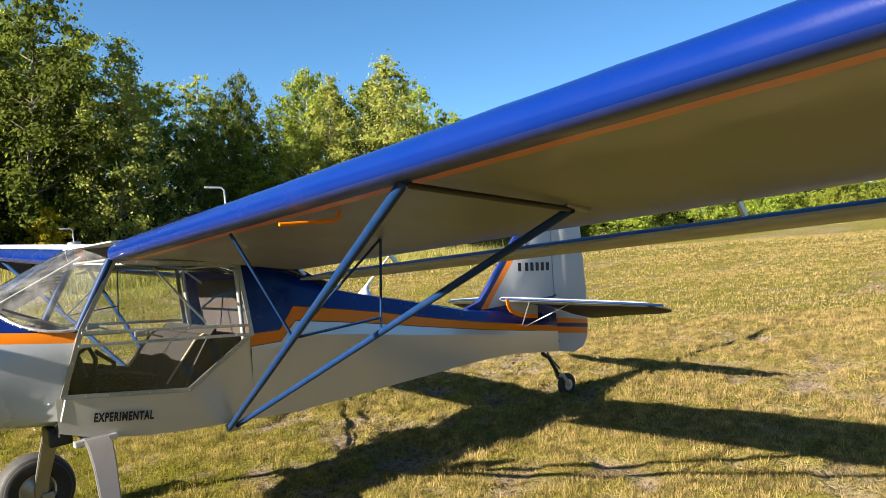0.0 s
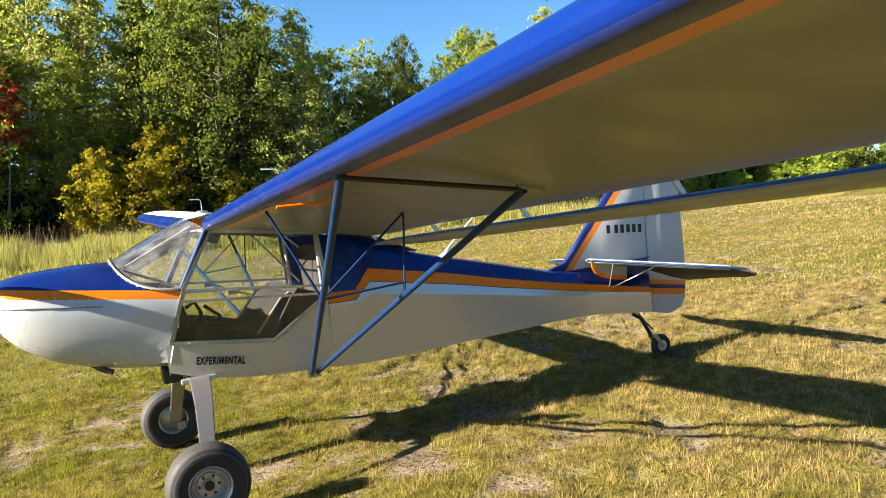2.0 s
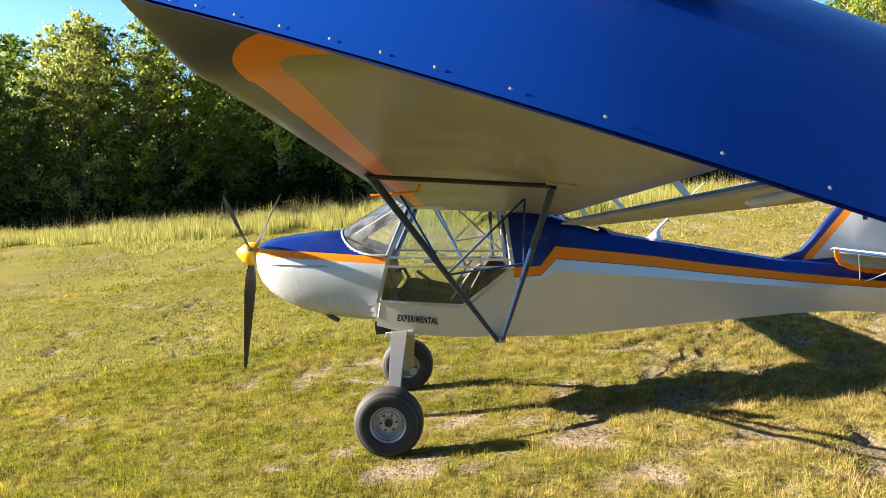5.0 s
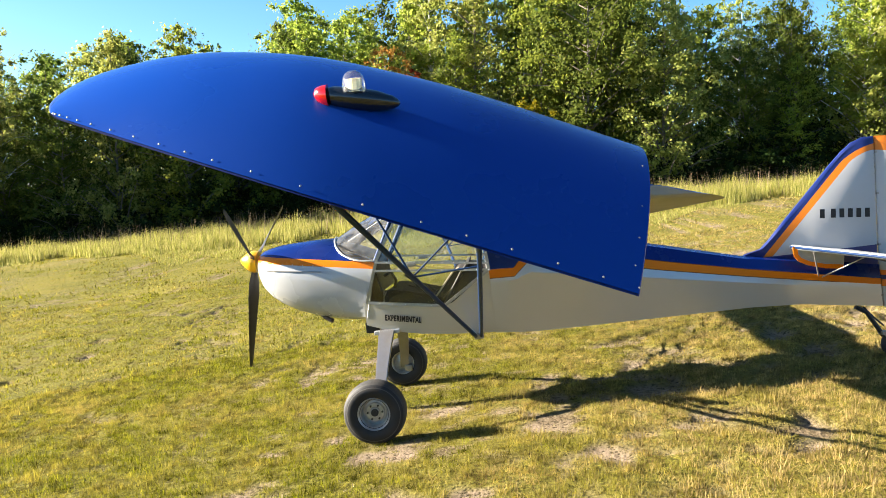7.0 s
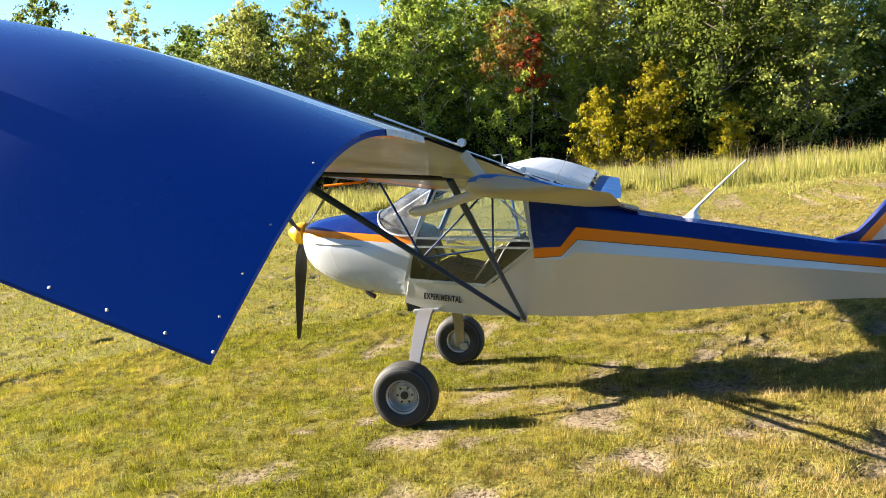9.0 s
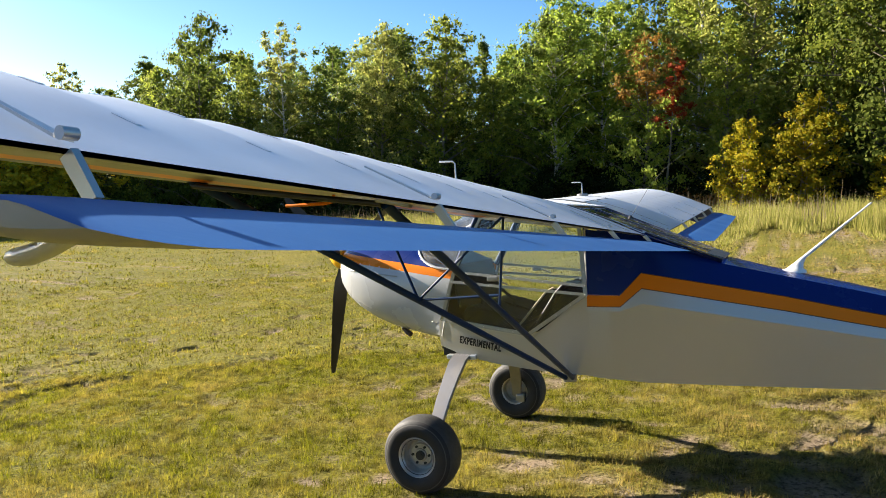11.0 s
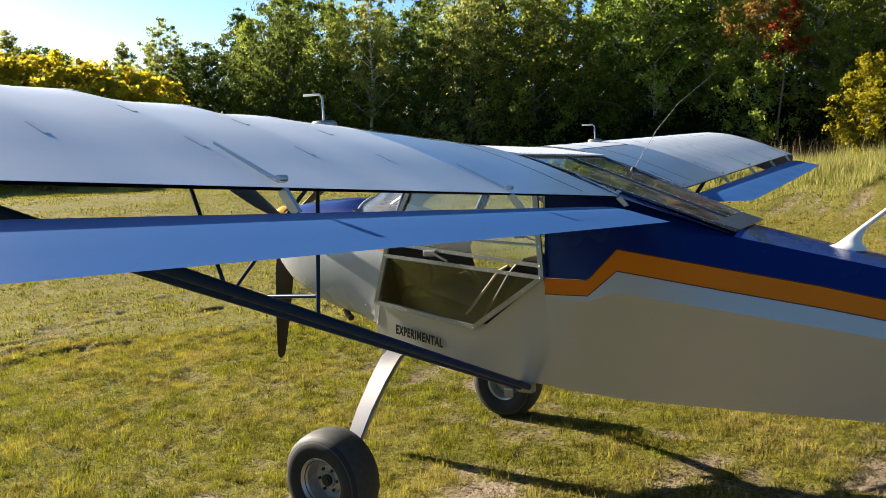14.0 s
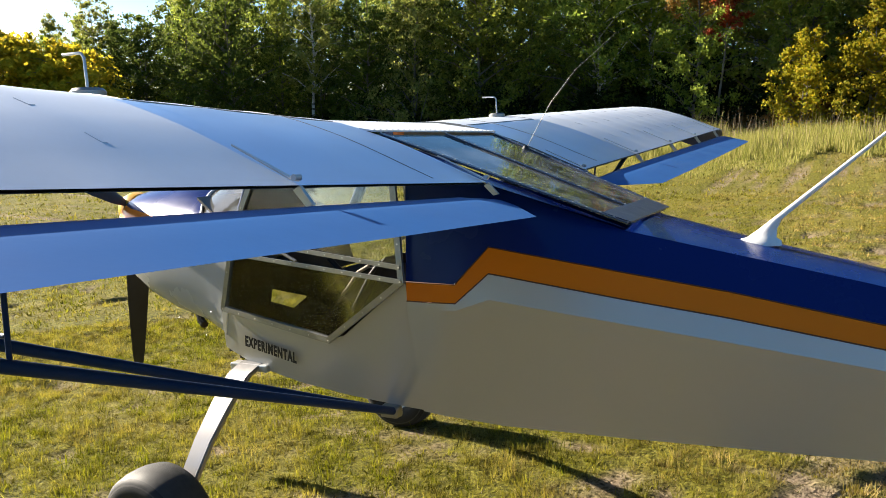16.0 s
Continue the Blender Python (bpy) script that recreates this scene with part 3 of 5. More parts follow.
AWAY = pose(0, 60, 0)
SPECIES = [
    ("aspen", "aspen_tree", 11, 2.5, cone, 44, 44, 0.17, "light", M_BARK, "pale green aspen in full leaf at the wood's edge", "tree", 11, dict(lowest=0.06, rise=0.7)),
    ("aspen_b", "aspen_tree", 11, 2.3, cone, 40, 44, 0.17, "mid", M_BARK, "green aspen with a ragged pointed crown", "tree", 31, dict(lowest=0.12, rise=0.7)),
    ("birch", "birch_tree", 11, 2.3, oval, 34, 42, 0.17, "mid", M_BIRCH, "birch with a white trunk and green crown", "tree", 12, dict(lowest=0.30, rise=0.6)),
    ("maple", "broadleaf_tree", 11, 3.1, oval, 44, 46, 0.19, "dark", M_BARK, "dark green broadleaf tree in the wood", "tree", 13, dict(lowest=0.10, rise=0.45)),
    ("maple_b", "broadleaf_tree", 11, 2.8, broad, 40, 46, 0.19, "dark", M_BARK, "dark green tree with an uneven crown", "tree", 33, dict(lowest=0.16, rise=0.5)),
    ("alder", "broadleaf_tree", 11, 2.6, oval, 42, 44, 0.18, "mid", M_BARK, "green broadleaf tree in the wood", "tree", 14, dict(lowest=0.10, rise=0.55)),
    ("thin", "birch_tree", 11, 1.9, broad, 24, 40, 0.16, "light", M_BIRCH, "slender thin-crowned birch with pale leaves", "tree", 15, dict(lowest=0.36, rise=0.7)),
    ("spruce", "spruce_tree", 10, 1.6, spire, 48, 40, 0.15, "dark", M_BARK, "narrow dark spruce in the wood", "tree", 16, dict(lowest=0.05, rise=-0.15)),
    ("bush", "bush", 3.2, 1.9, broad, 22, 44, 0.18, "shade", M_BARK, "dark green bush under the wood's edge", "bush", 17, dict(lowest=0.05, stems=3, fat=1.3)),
    ("hedge", "bush", 3.0, 1.9, broad, 24, 46, 0.17, "mid", M_BARK, "sunlit green bush at the field's edge", "bush", 27, dict(lowest=0.05, stems=3, fat=1.2)),
    ("yellow", "yellow_tree", 4.6, 1.35, oval, 30, 48, 0.14, "yellow", M_BARK, "small tree with bright yellow autumn leaves", "tree", 18, dict(lowest=0.10, stems=2, fat=1.1)),
    ("turning", "turning_tree", 9.5, 2.2, broad, 36, 44, 0.17, "mid", M_BARK, "tree with orange and red autumn crown", "tree", 19, dict(lowest=0.15, accents=(GREENS["orange"], lambda f: f > 0.60, 0.8))),
    ("redbush", "red_bush", 1.7, 1.3, broad, 16, 40, 0.14, "orange", M_BARK, "low bush with dull red autumn leaves", "bush", 20, dict(lowest=0.05, stems=3, fat=1.2)),
    ("far_yellow", "yellow_tree", 6, 2.2, oval, 30, 44, 0.20, "gold", M_BARK, "yellow autumn tree at the field's far side", "tree", 21, dict(lowest=0.05)),
    ("red", "red_tree", 9.0, 0.9, broad, 14, 40, 0.17, "red", M_BARK, "slender tree with red autumn leaves", "tree", 22, dict(lowest=0.62, fat=1.4)),
]
KINDS = {row[0]: tree(*row[:8], GREENS[row[8]], *row[9:13], **row[13]) for row in SPECIES}
for thing in KINDS.values():
    thing.matrix_basis = AWAY
used = set()


def plant(kind, az, dist, top=None, height=None, wide=1.0):
    """A tree of its kind at an azimuth and distance; top: the elevation of its crown seen from the field."""
    x, y = polar(az, dist)
    z = float(ground_z(x, y))
    h = height or EYE_REF[2] + dist * math.tan(radians(top)) - z
    s = max(0.2, h / BASE[kind])
    m = Matrix.Translation((x, y, z)) @ Matrix.Rotation(random.uniform(0, 6.28), 4, "Z") @ Matrix.Diagonal((s * wide, s * wide, s, 1))
    if kind in used:
        made = copy_thing(KINDS[kind], m)
        made.matrix_basis = m
    else:
        used.add(kind)
        KINDS[kind].matrix_basis = m


def skyline(az):
    return float(np.interp(az, [-85, -67, -59, -55, -48, -42, -36, -33, -27, -25, -22, -18, -13.6, -9, -3, 5, 12, 18, 20, 25, 34, 38, 43, 48, 55, 60, 66, 75], [6.0, 6.0, 5.0, 4.8, 6.2, 8.4, 12.5, 13.5, 12.3, 9.4, 11.2, 10.8, 12.2, 15.0, 15.5, 15.0, 13.0, 11.0, 9.4, 10.4, 9.6, 8.8, 8.6, 5.4, 4.0, 4.8, 4.6, 5.0]))


random.seed(4)
# single trees that stand out
plant("aspen", -13.6, 42.5, 13.7, wide=1.1)
plant("aspen", -33.0, 45, 13.9, wide=1.2)
plant("aspen", -28.5, 46, 12.3)
plant("maple", -8.0, 42, 16.2, wide=1.0)
plant("alder", -4.5, 45, 16.0, wide=0.95)
plant("maple", -22.0, 47, 12.2, wide=0.62)
plant("thin", -18.6, 46, 11.8)
plant("birch", -26.8, 47, 12.8)
plant("turning", 7.4, 42.0, 9.6, wide=0.9)
plant("red", 5.7, 41.5, 8.0)
plant("thin", 3.8, 47, 15.0)
plant("aspen", 0.6, 46, 16.0, wide=1.1)
plant("birch", 14.1, 45, 13.2)
plant("maple", 40.9, 51, 10.3, wide=0.8)
plant("thin", 35.2, 49.5, 10.2)
plant("alder", 22.7, 46, 11.0)
plant("aspen", 27.5, 47, 10.4, wide=0.9)
plant("spruce", 19.8, 49, 9.7, wide=0.7)
plant("yellow", -3.3, 39.5, 5.3)
plant("yellow", 0.5, 39.5, 3.7)
plant("yellow", -8.9, 39, height=3.2)
plant("redbush", -0.6, 40.8, height=1.5)
plant("redbush", 1.6, 41.5, height=1.9)
plant("redbush", 4.5, 43, height=1.4)
for az_, top_ in ((64.5, 4.2), (62.4, 4.4), (60.5, 3.9), (58.8, 3.8), (57.0, 4.1), (55.4, 3.6), (53.9, 3.5), (52.4, 3.2), (50.8, 2.8)):
    plant("far_yellow", az_, float(edge_far(az_)) - 2.5, top_, wide=1.2)
plant("aspen", 60.3, 72, 5.3, wide=1.2)
plant("thin", 49.9, 58, 6.5)
plant("aspen", 52.8, 62, 4.8)
# the wood: three rows and an understorey
for row, (gap, back, low) in enumerate(((3.1, 2.0, 0.93), (3.5, 6.5, 0.98), (4.4, 12.0, 1.0), (4.6, 18.0, 0.97))):
    az_ = -80.0
    while az_ < 72:
        dist = float(edge_far(az_)) + back + random.uniform(-1.2, 1.6)
        # only paler kinds here: their leaf colour carries the front sunlight
        if az_ < -36 and row < 3:
            kind = random.choice(["aspen", "alder", "birch", "aspen_b", "thin"])
        elif row:
            kind = random.choice(["maple", "alder", "birch", "maple_b", "aspen_b", "aspen", "spruce", "maple"])
        else:
            kind = random.choice(["alder", "aspen", "birch", "thin", "aspen_b", "maple_b", "maple"])
        if row == 0 and (-16 < az_ < -11 or 4 < az_ < 9 or -5 < az_ < 1.5):
            az_ += 2.0
            continue
        top_ = skyline(az_) * low * random.uniform(0.76, 1.02) - (0.6 if row == 0 else 0)
        plant(kind, az_, dist, top_, wide=random.uniform(0.85, 1.2))
        az_ += math.degrees(gap / dist) * random.uniform(0.75, 1.25)
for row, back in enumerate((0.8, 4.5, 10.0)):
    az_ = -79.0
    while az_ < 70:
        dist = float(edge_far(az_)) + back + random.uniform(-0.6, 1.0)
        # mid-green bushes on sunlit stretches, shade-coloured ones elsewhere
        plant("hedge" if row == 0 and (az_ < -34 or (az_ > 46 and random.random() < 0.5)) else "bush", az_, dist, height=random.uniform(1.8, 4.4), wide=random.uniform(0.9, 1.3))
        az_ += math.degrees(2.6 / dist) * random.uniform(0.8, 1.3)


# ---- aeroplane ----
# Its own axes: x runs aft, -y is its left side, z stands upright on the slope, origin between the main wheels on the ground.
plane = new("airplane")
plane.matrix_world = TILT
tagged(plane, "small high-wing taildragger airplane in blue, orange and silver, parked on grass", "airplane")


# fuselage: station x, then height and half width of belly, fold, lower and upper edge of the stripe, deck edge; height of the deck's middle
ST = [
    (0.87, 0.610, 0.415, 1.000, 0.480, 1.028, 0.478, 1.095, 0.474, 1.470, 0.430, 1.480),
    (0.95, 0.602, 0.4145, 1.000, 0.4795, 1.026, 0.4775, 1.092, 0.4735, 1.461, 0.418, 1.476),
    (1.056, 0.592, 0.400, 1.000, 0.474, 1.024, 0.472, 1.088, 0.468, 1.450, 0.400, 1.470),
    (1.175, 0.582, 0.390, 1.040, 0.462, 1.125, 0.448, 1.212, 0.436, 1.410, 0.375, 1.430),
    (1.59, 0.568, 0.330, 0.970, 0.408, 1.045, 0.392, 1.127, 0.374, 1.245, 0.285, 1.268),
    (1.90, 0.560, 0.280, 0.912, 0.340, 0.983, 0.322, 1.060, 0.304, 1.165, 0.228, 1.182),
    (2.25, 0.550, 0.225, 0.845, 0.268, 0.905, 0.254, 0.974, 0.238, 1.076, 0.176, 1.095),
    (2.85, 0.538, 0.150, 0.735, 0.176, 0.782, 0.168, 0.840, 0.156, 0.917, 0.100, 0.935),
    (3.25, 0.512, 0.105, 0.662, 0.122, 0.706, 0.116, 0.760, 0.108, 0.850, 0.066, 0.862),
    (3.72, 0.440, 0.048, 0.578, 0.058, 0.618, 0.056, 0.668, 0.052, 0.770, 0.034, 0.780),
    (3.90, 0.415, 0.020, 0.550, 0.025, 0.585, 0.025, 0.632, 0.024, 0.740, 0.020, 0.745),
]


def fine_stations(rows, n=3):
    out = []
    for a, b in zip(rows, rows[1:]):
        for k in range(n):
            out.append(tuple(lerp(u, v, k / n) for u, v in zip(a, b)))
    return out + [rows[-1]]


bm = bmesh.new()
FS = fine_stations(ST)
for s in (-1, 1):
    cols = [[bm.verts.new((r[0], s * r[2 + 2 * k], r[1 + 2 * k])) for k in range(5)] + [bm.verts.new((r[0], s * 0.45 * r[10], lerp(r[9], r[11], 0.9))), bm.verts.new((r[0], 0, r[11]))] for r in FS]
    for a, b, r in zip(cols, cols[1:], FS):
        for k in range(6):
            if r[0] < 1.58 and k >= 4:
                continue
            f = bm.faces.new((a[k], a[k + 1], b[k + 1], b[k]))
            f.material_index = (0, 0, 1, 2, 2, 2)[k]
    for a, b in zip(cols, cols[1:]):
        f = bm.faces.new((a[0], b[0], bm.verts.new((b[0].co.x, 0, b[0].co.z - 0.004)), bm.verts.new((a[0].co.x, 0, a[0].co.z - 0.004))))
        f.material_index = 0
bmesh.ops.remove_doubles(bm, verts=bm.verts, dist=0.0005)
fuselage = part("fuselage", bm, [M_FABRIC, M_ORANGE, M_BLUE], plane, "silver fabric fuselage with orange stripe and dark blue upper side", smooth=14)

# fine dark edge lines round the stripe
bm = bmesh.new()
for s in (-1, 1):
    for h, w in ((5, 6), (7, 8)):
        line = [Vector((r[0], s * (r[w] + 0.0012), r[h])) for r in FS if r[0] < 3.7]
        tube(bm, line, 0.0022, 4)
part("pinstripe", bm, paint("dark_pinstripe", (0.10, 0.03, 0.01), rough=0.5), fuselage)

# cabin: sills, belly and floor
SILL = [(-0.115, 0.772, 0.375, 0.945, 0.385), (0.07, 0.706, 0.395, 0.918, 0.410), (0.30, 0.664, 0.405, 0.892, 0.432), (0.50, 0.640, 0.410, 0.866, 0.450), (0.57, 0.634, 0.412, 0.880, 0.455), (0.80, 0.618, 0.415, 1.045, 0.4795), (0.87, 0.615, 0.415, 1.095, 0.480)]
bm = bmesh.new()
for s in (-1, 1):
    cols = [[bm.verts.new((x, s * wb, zb)), bm.verts.new((x, s * lerp(wb, ws, 0.6), lerp(zb, zs, 0.5))), bm.verts.new((x, s * ws, zs))] for x, zb, wb, zs, ws in SILL]
    for a, b in zip(cols, cols[1:]):
        for k in range(2):
            bm.faces.new((a[k], a[k + 1], b[k + 1], b[k]))
    for a, b in zip(cols, cols[1:]):
        bm.faces.new((a[0], b[0], bm.verts.new((b[0].co.x, 0, b[0].co.z - 0.006)), bm.verts.new((a[0].co.x, 0, a[0].co.z - 0.006))))
bmesh.ops.remove_doubles(bm, verts=bm.verts, dist=0.0005)
cabin = part("cabin_side", bm, M_FABRIC, plane, smooth=30)

bm = bmesh.new()
slab(bm, [(-0.10, -0.37, 0.80), (0.85, -0.40, 0.66), (0.85, 0.40, 0.66), (-0.10, 0.37, 0.80)], (0, 0, 0.01))
part("floor", bm, M_SEAT, plane)

# cowling
CW = [(-0.985, 1.385, 1.215, 0.105), (-0.975, 1.405, 1.165, 0.155), (-0.945, 1.425, 1.105, 0.205), (-0.89, 1.442, 1.040, 0.250), (-0.80, 1.456, 0.972, 0.293), (-0.68, 1.464, 0.905, 0.325), (-0.52, 1.468, 0.846, 0.350), (-0.335, 1.462, 0.802, 0.368)]


def hoop(x, top, bottom, half, n=15, power=2.7):
    """Half a rounded section from the middle of the bottom up to the middle of the top, on the left side."""
    out = []
    for k in range(n):
        a = math.pi * k / (n - 1)
        c, s = -math.cos(a), math.sin(a)
        mid, h = (top + bottom) / 2, (top - bottom) / 2
        e = 2 / power if c < 0 else 2 / 2.25
        out.append(Vector((x, -half * abs(s) ** (2 / power if c < 0 else 2 / 2.1), mid + h * math.copysign(abs(c) ** e, c))))
    return out


def mirrored(p):
    return Vector((p.x, -p.y, p.z))


def screen_foot(u):
    """Lower edge of the windshield; u from 0 in the middle to 1 at the door post."""
    return Vector((-0.335 + 0.355 * u ** 2.3, -0.400 * math.sin(u * math.pi / 2) ** 0.9 if u > 0 else 0.0, 1.462 - 0.205 * math.sin(u * math.pi / 2) ** 1.7))


last = hoop(*CW[-1])
dest = []
for k, pnt in enumerate(last):
    if pnt.z > 1.235:
        first_up = min(i for i, q in enumerate(last) if q.z > 1.235)
        u = 1 - (k - first_up) / (len(last) - 1 - first_up)
        dest.append(screen_foot(u))
    else:
        f = (pnt.z - 0.802) / (1.235 - 0.802)
        post = Vector((lerp(-0.115, 0.015, f), 0, lerp(0.772, 1.25, f)))
        grow = min(1, max(0, f / 0.12))
        dest.append(Vector((post.x if pnt.z > 0.803 else -0.115, -lerp(abs(pnt.y) * 1.02, lerp(0.376, 0.402, f), grow * grow * (3 - 2 * grow)), post.z)))
bm = bmesh.new()
for side in (lambda q: q, mirrored):
    loops = [[side(q) for q in hoop(*c)] for c in CW]
    mid = [side(a.lerp(b, 0.5)) for a, b in zip(last, dest)]
    rings(bm, loops + [mid, [side(q) for q in dest]], cap=False, closed=False)
bm.faces.new([bm.verts.new(q) for q in hoop(*CW[0])] + [bm.verts.new(mirrored(q)) for q in hoop(*CW[0])[-2:0:-1]])
bmesh.ops.remove_doubles(bm, verts=bm.verts, dist=0.0008)
cowl = part("cowling", bm, M_COWL, plane, "rounded nose cowling, blue over orange over silver", smooth=50)
# joint of the upper and lower cowl, seam at the firewall, screws
for s in (-1, 1):
    bm = bmesh.new()

    def on_cowl(x, z, out=0.003):
        c = [table([q[0] for q in CW], [q[k] for q in CW], x) for k in (1, 2, 3)]
        h = hoop(x, *c, n=61)
        best = min(h[6:-6], key=lambda q: abs(q.z - z))
        return Vector((x, s * (abs(best.y) + out), z))
    line = [on_cowl(x, 1.283 - 0.115 * (x + 0.95)) for x in np.linspace(-0.93, -0.42, 9)]
    tube(bm, line, 0.004, 5)
    part("cowl_seam", bm, M_STEEL, cowl)
for s in (-1, 1):
    bm = bmesh.new()
    seam = [Vector((q.x, s * (abs(q.y) + 0.003), q.z)) for q in dest if q.z < 1.26 and abs(q.y) > 0.2]
    tube(bm, seam, 0.006, 6)
    part("firewall_seam", bm, M_ALU, cowl)
bm = bmesh.new()
for s in (-1, 1):
    pts = [on_cowl(x, 1.345 - 0.150 * (x + 0.95), 0.001) * Vector((1, 1, 1)) for x in np.linspace(-0.90, -0.40, 7)]
    pts = [Vector((q.x, s * abs(q.y), q.z)) for q in pts]
    pts += [Vector((q.x - 0.012, s * (abs(q.y) + 0.004), q.z)) for q in (screen_foot(u) for u in np.linspace(0.25, 0.97, 12))]
    pts += [Vector((-0.394, s * 0.368, 0.885)), Vector((-0.218, s * 0.385, 0.82)), Vector((-0.15, s * 0.41, 0.93))]
    rivets(bm, pts, 0.0042, (0, s, 0.2), 0.003)
part("cowl_screws", bm, M_ALU, cowl)
M_EXHAUST = paint("burnt_exhaust", (0.05, 0.035, 0.028), rough=0.6, metal=0.5)
for s in (-1, 1):
    bm = bmesh.new()
    tube(bm, [(-0.52, s * 0.11, 0.872), (-0.48, s * 0.17, 0.848), (-0.44, s * 0.20, 0.828), (-0.41, s * 0.212, 0.815)], 0.018, 8)
    part("exhaust_pipe", bm, M_EXHAUST, cowl)
bm = bmesh.new()
block(bm, (-0.09, -0.20, 0.735), (0.11, 0.16, 0.09), bevel=0.012)
part("radiator_scoop", bm, M_BLACK, cowl)

# propeller and spinner
HUB, AXIS = Vector((-1.045, 0, 1.350)), Vector((-math.cos(radians(10.3)), 0, math.sin(radians(10.3))))
FRAME = Matrix((Vector((0, 1, 0)), AXIS.cross(Vector((0, 1, 0))), AXIS)).transposed()   # columns: side, down or up, forward
prop_up = AXIS.cross(Vector((0, 1, 0)))
if prop_up.z < 0:
    prop_up = -prop_up
bm = bmesh.new()
loops = []
for d, r in ((-0.03, 0.088), (0.0, 0.092), (0.03, 0.086), (0.065, 0.066), (0.095, 0.040), (0.115, 0.018), (0.122, 0.003)):
    loops.append([HUB + AXIS * d + (Vector((0, 1, 0)) * math.cos(a) + prop_up * math.sin(a)) * r for a in (k * math.pi / 12 for k in range(24))])
rings(bm, loops)
spinner = part("spinner", bm, M_YELLOW, plane, "pointed yellow spinner", smooth=40)
for k in range(3):
    ang = radians(-90 + 120 * k + 1.5)
    out = Vector((0, 1, 0)) * math.cos(ang) + prop_up * math.sin(ang)
    tan = AXIS.cross(out)
    loops = []
    for r, c, th, tw in ((0.05, 0.045, 0.040, 50), (0.10, 0.060, 0.034, 46), (0.18, 0.100, 0.022, 38), (0.30, 0.118, 0.017, 29), (0.48, 0.108, 0.013, 21), (0.66, 0.088, 0.010, 16), (0.80, 0.068, 0.007, 13), (0.865, 0.050, 0.005, 12), (0.885, 0.022, 0.003, 12)):
        a = radians(tw)
        cd = tan * math.cos(a) + AXIS * math.sin(a)
        nd = -tan * math.sin(a) + AXIS * math.cos(a)
        loops.append([HUB + out * r + cd * c * u + nd * th * w for u, w in ((0.5, 0), (0.3, 0.42), (-0.05, 0.5), (-0.35, 0.25), (-0.5, 0), (-0.3, -0.25), (0.1, -0.3), (0.38, -0.2))])
    bm = bmesh.new()
    rings(bm, loops)
    part("propeller_blade", bm, M_BLACK, plane, "slim black propeller blade" if k == 0 else "", smooth=50)

# windshield between the cowl and the wing roots
bm = bmesh.new()
def screen_head(u):
    return Vector((0.115 + 0.085 * abs(u) ** 2, -0.405 * u, 1.675 - 0.085 * abs(u) ** 2))
us = [k / 9 for k in range(-9, 10)]
loops = []
for f in (0, 0.2, 0.4, 0.6, 0.8, 1):
    row = []
    for u in us:
        a, b = screen_foot(abs(u)), screen_head(u)
        a = Vector((a.x, a.y if u > 0 else -a.y, a.z))
        q = a.lerp(b, f)
        q.z += 0.008 * math.sin(math.pi * f) * (1 - abs(u) ** 3)
        row.append(q)
    loops.append(row)
rings(bm, loops, cap=False, closed=False)
screen = part("windshield", bm, M_SCREEN, plane, "curved clear acrylic windshield", smooth=60)
screen.visible_shadow = False
bm = bmesh.new()
tube(bm, [screen_foot(u) * Vector((1, 1, 1)) + Vector((-0.004, -0.004, 0.004)) for u in np.linspace(0, 1, 12)], 0.008, 6)
tube(bm, [mirrored(screen_foot(u)) + Vector((-0.004, 0.004, 0.004)) for u in np.linspace(0, 1, 12)], 0.008, 6)
part("windshield_rim", bm, M_ALU, screen)
bm = bmesh.new()
slab(bm, [(-0.28, -0.30, 1.40), (-0.02, -0.39, 1.27), (-0.02, 0.39, 1.27), (-0.28, 0.30, 1.40)], (0, 0, 0.012))
slab(bm, [(-0.03, -0.38, 1.27), (0.03, -0.38, 1.02), (0.03, 0.38, 1.02), (-0.03, 0.38, 1.27)], (0.015, 0, 0))
slab(bm, [(-0.10, -0.365, 0.75), (-0.10, 0.365, 0.75), (-0.03, 0.375, 1.25), (-0.03, -0.375, 1.25)], (-0.012, 0, 0))
part("instrument_panel", bm, M_BLACK, plane, "dull black instrument panel and glare shield")

# cabin frame tubes
def tubes(name, lines, r, material, label="", parent=None, seg=8):
    bm = bmesh.new()
    for line in lines:
        tube(bm, line, r, seg)
    return part(name, bm, material, parent or plane, label, smooth=50)


DOOR = [(-0.085, 0.945), (0.505, 0.862), (0.87, 1.10), (0.845, 1.490), (0.215, 1.578), (0.028, 1.262)]


def door_y(x, z):
    """Half width of the cabin's side."""
    low = table([-0.1, 0.3, 0.6, 0.9], [0.385, 0.435, 0.462, 0.485], x)
    return low + 0.012 * math.sin(math.pi * min(1, max(0, (z - 0.9) / 0.5))) - 0.02 * max(0, (z - 1.3) / 0.3)


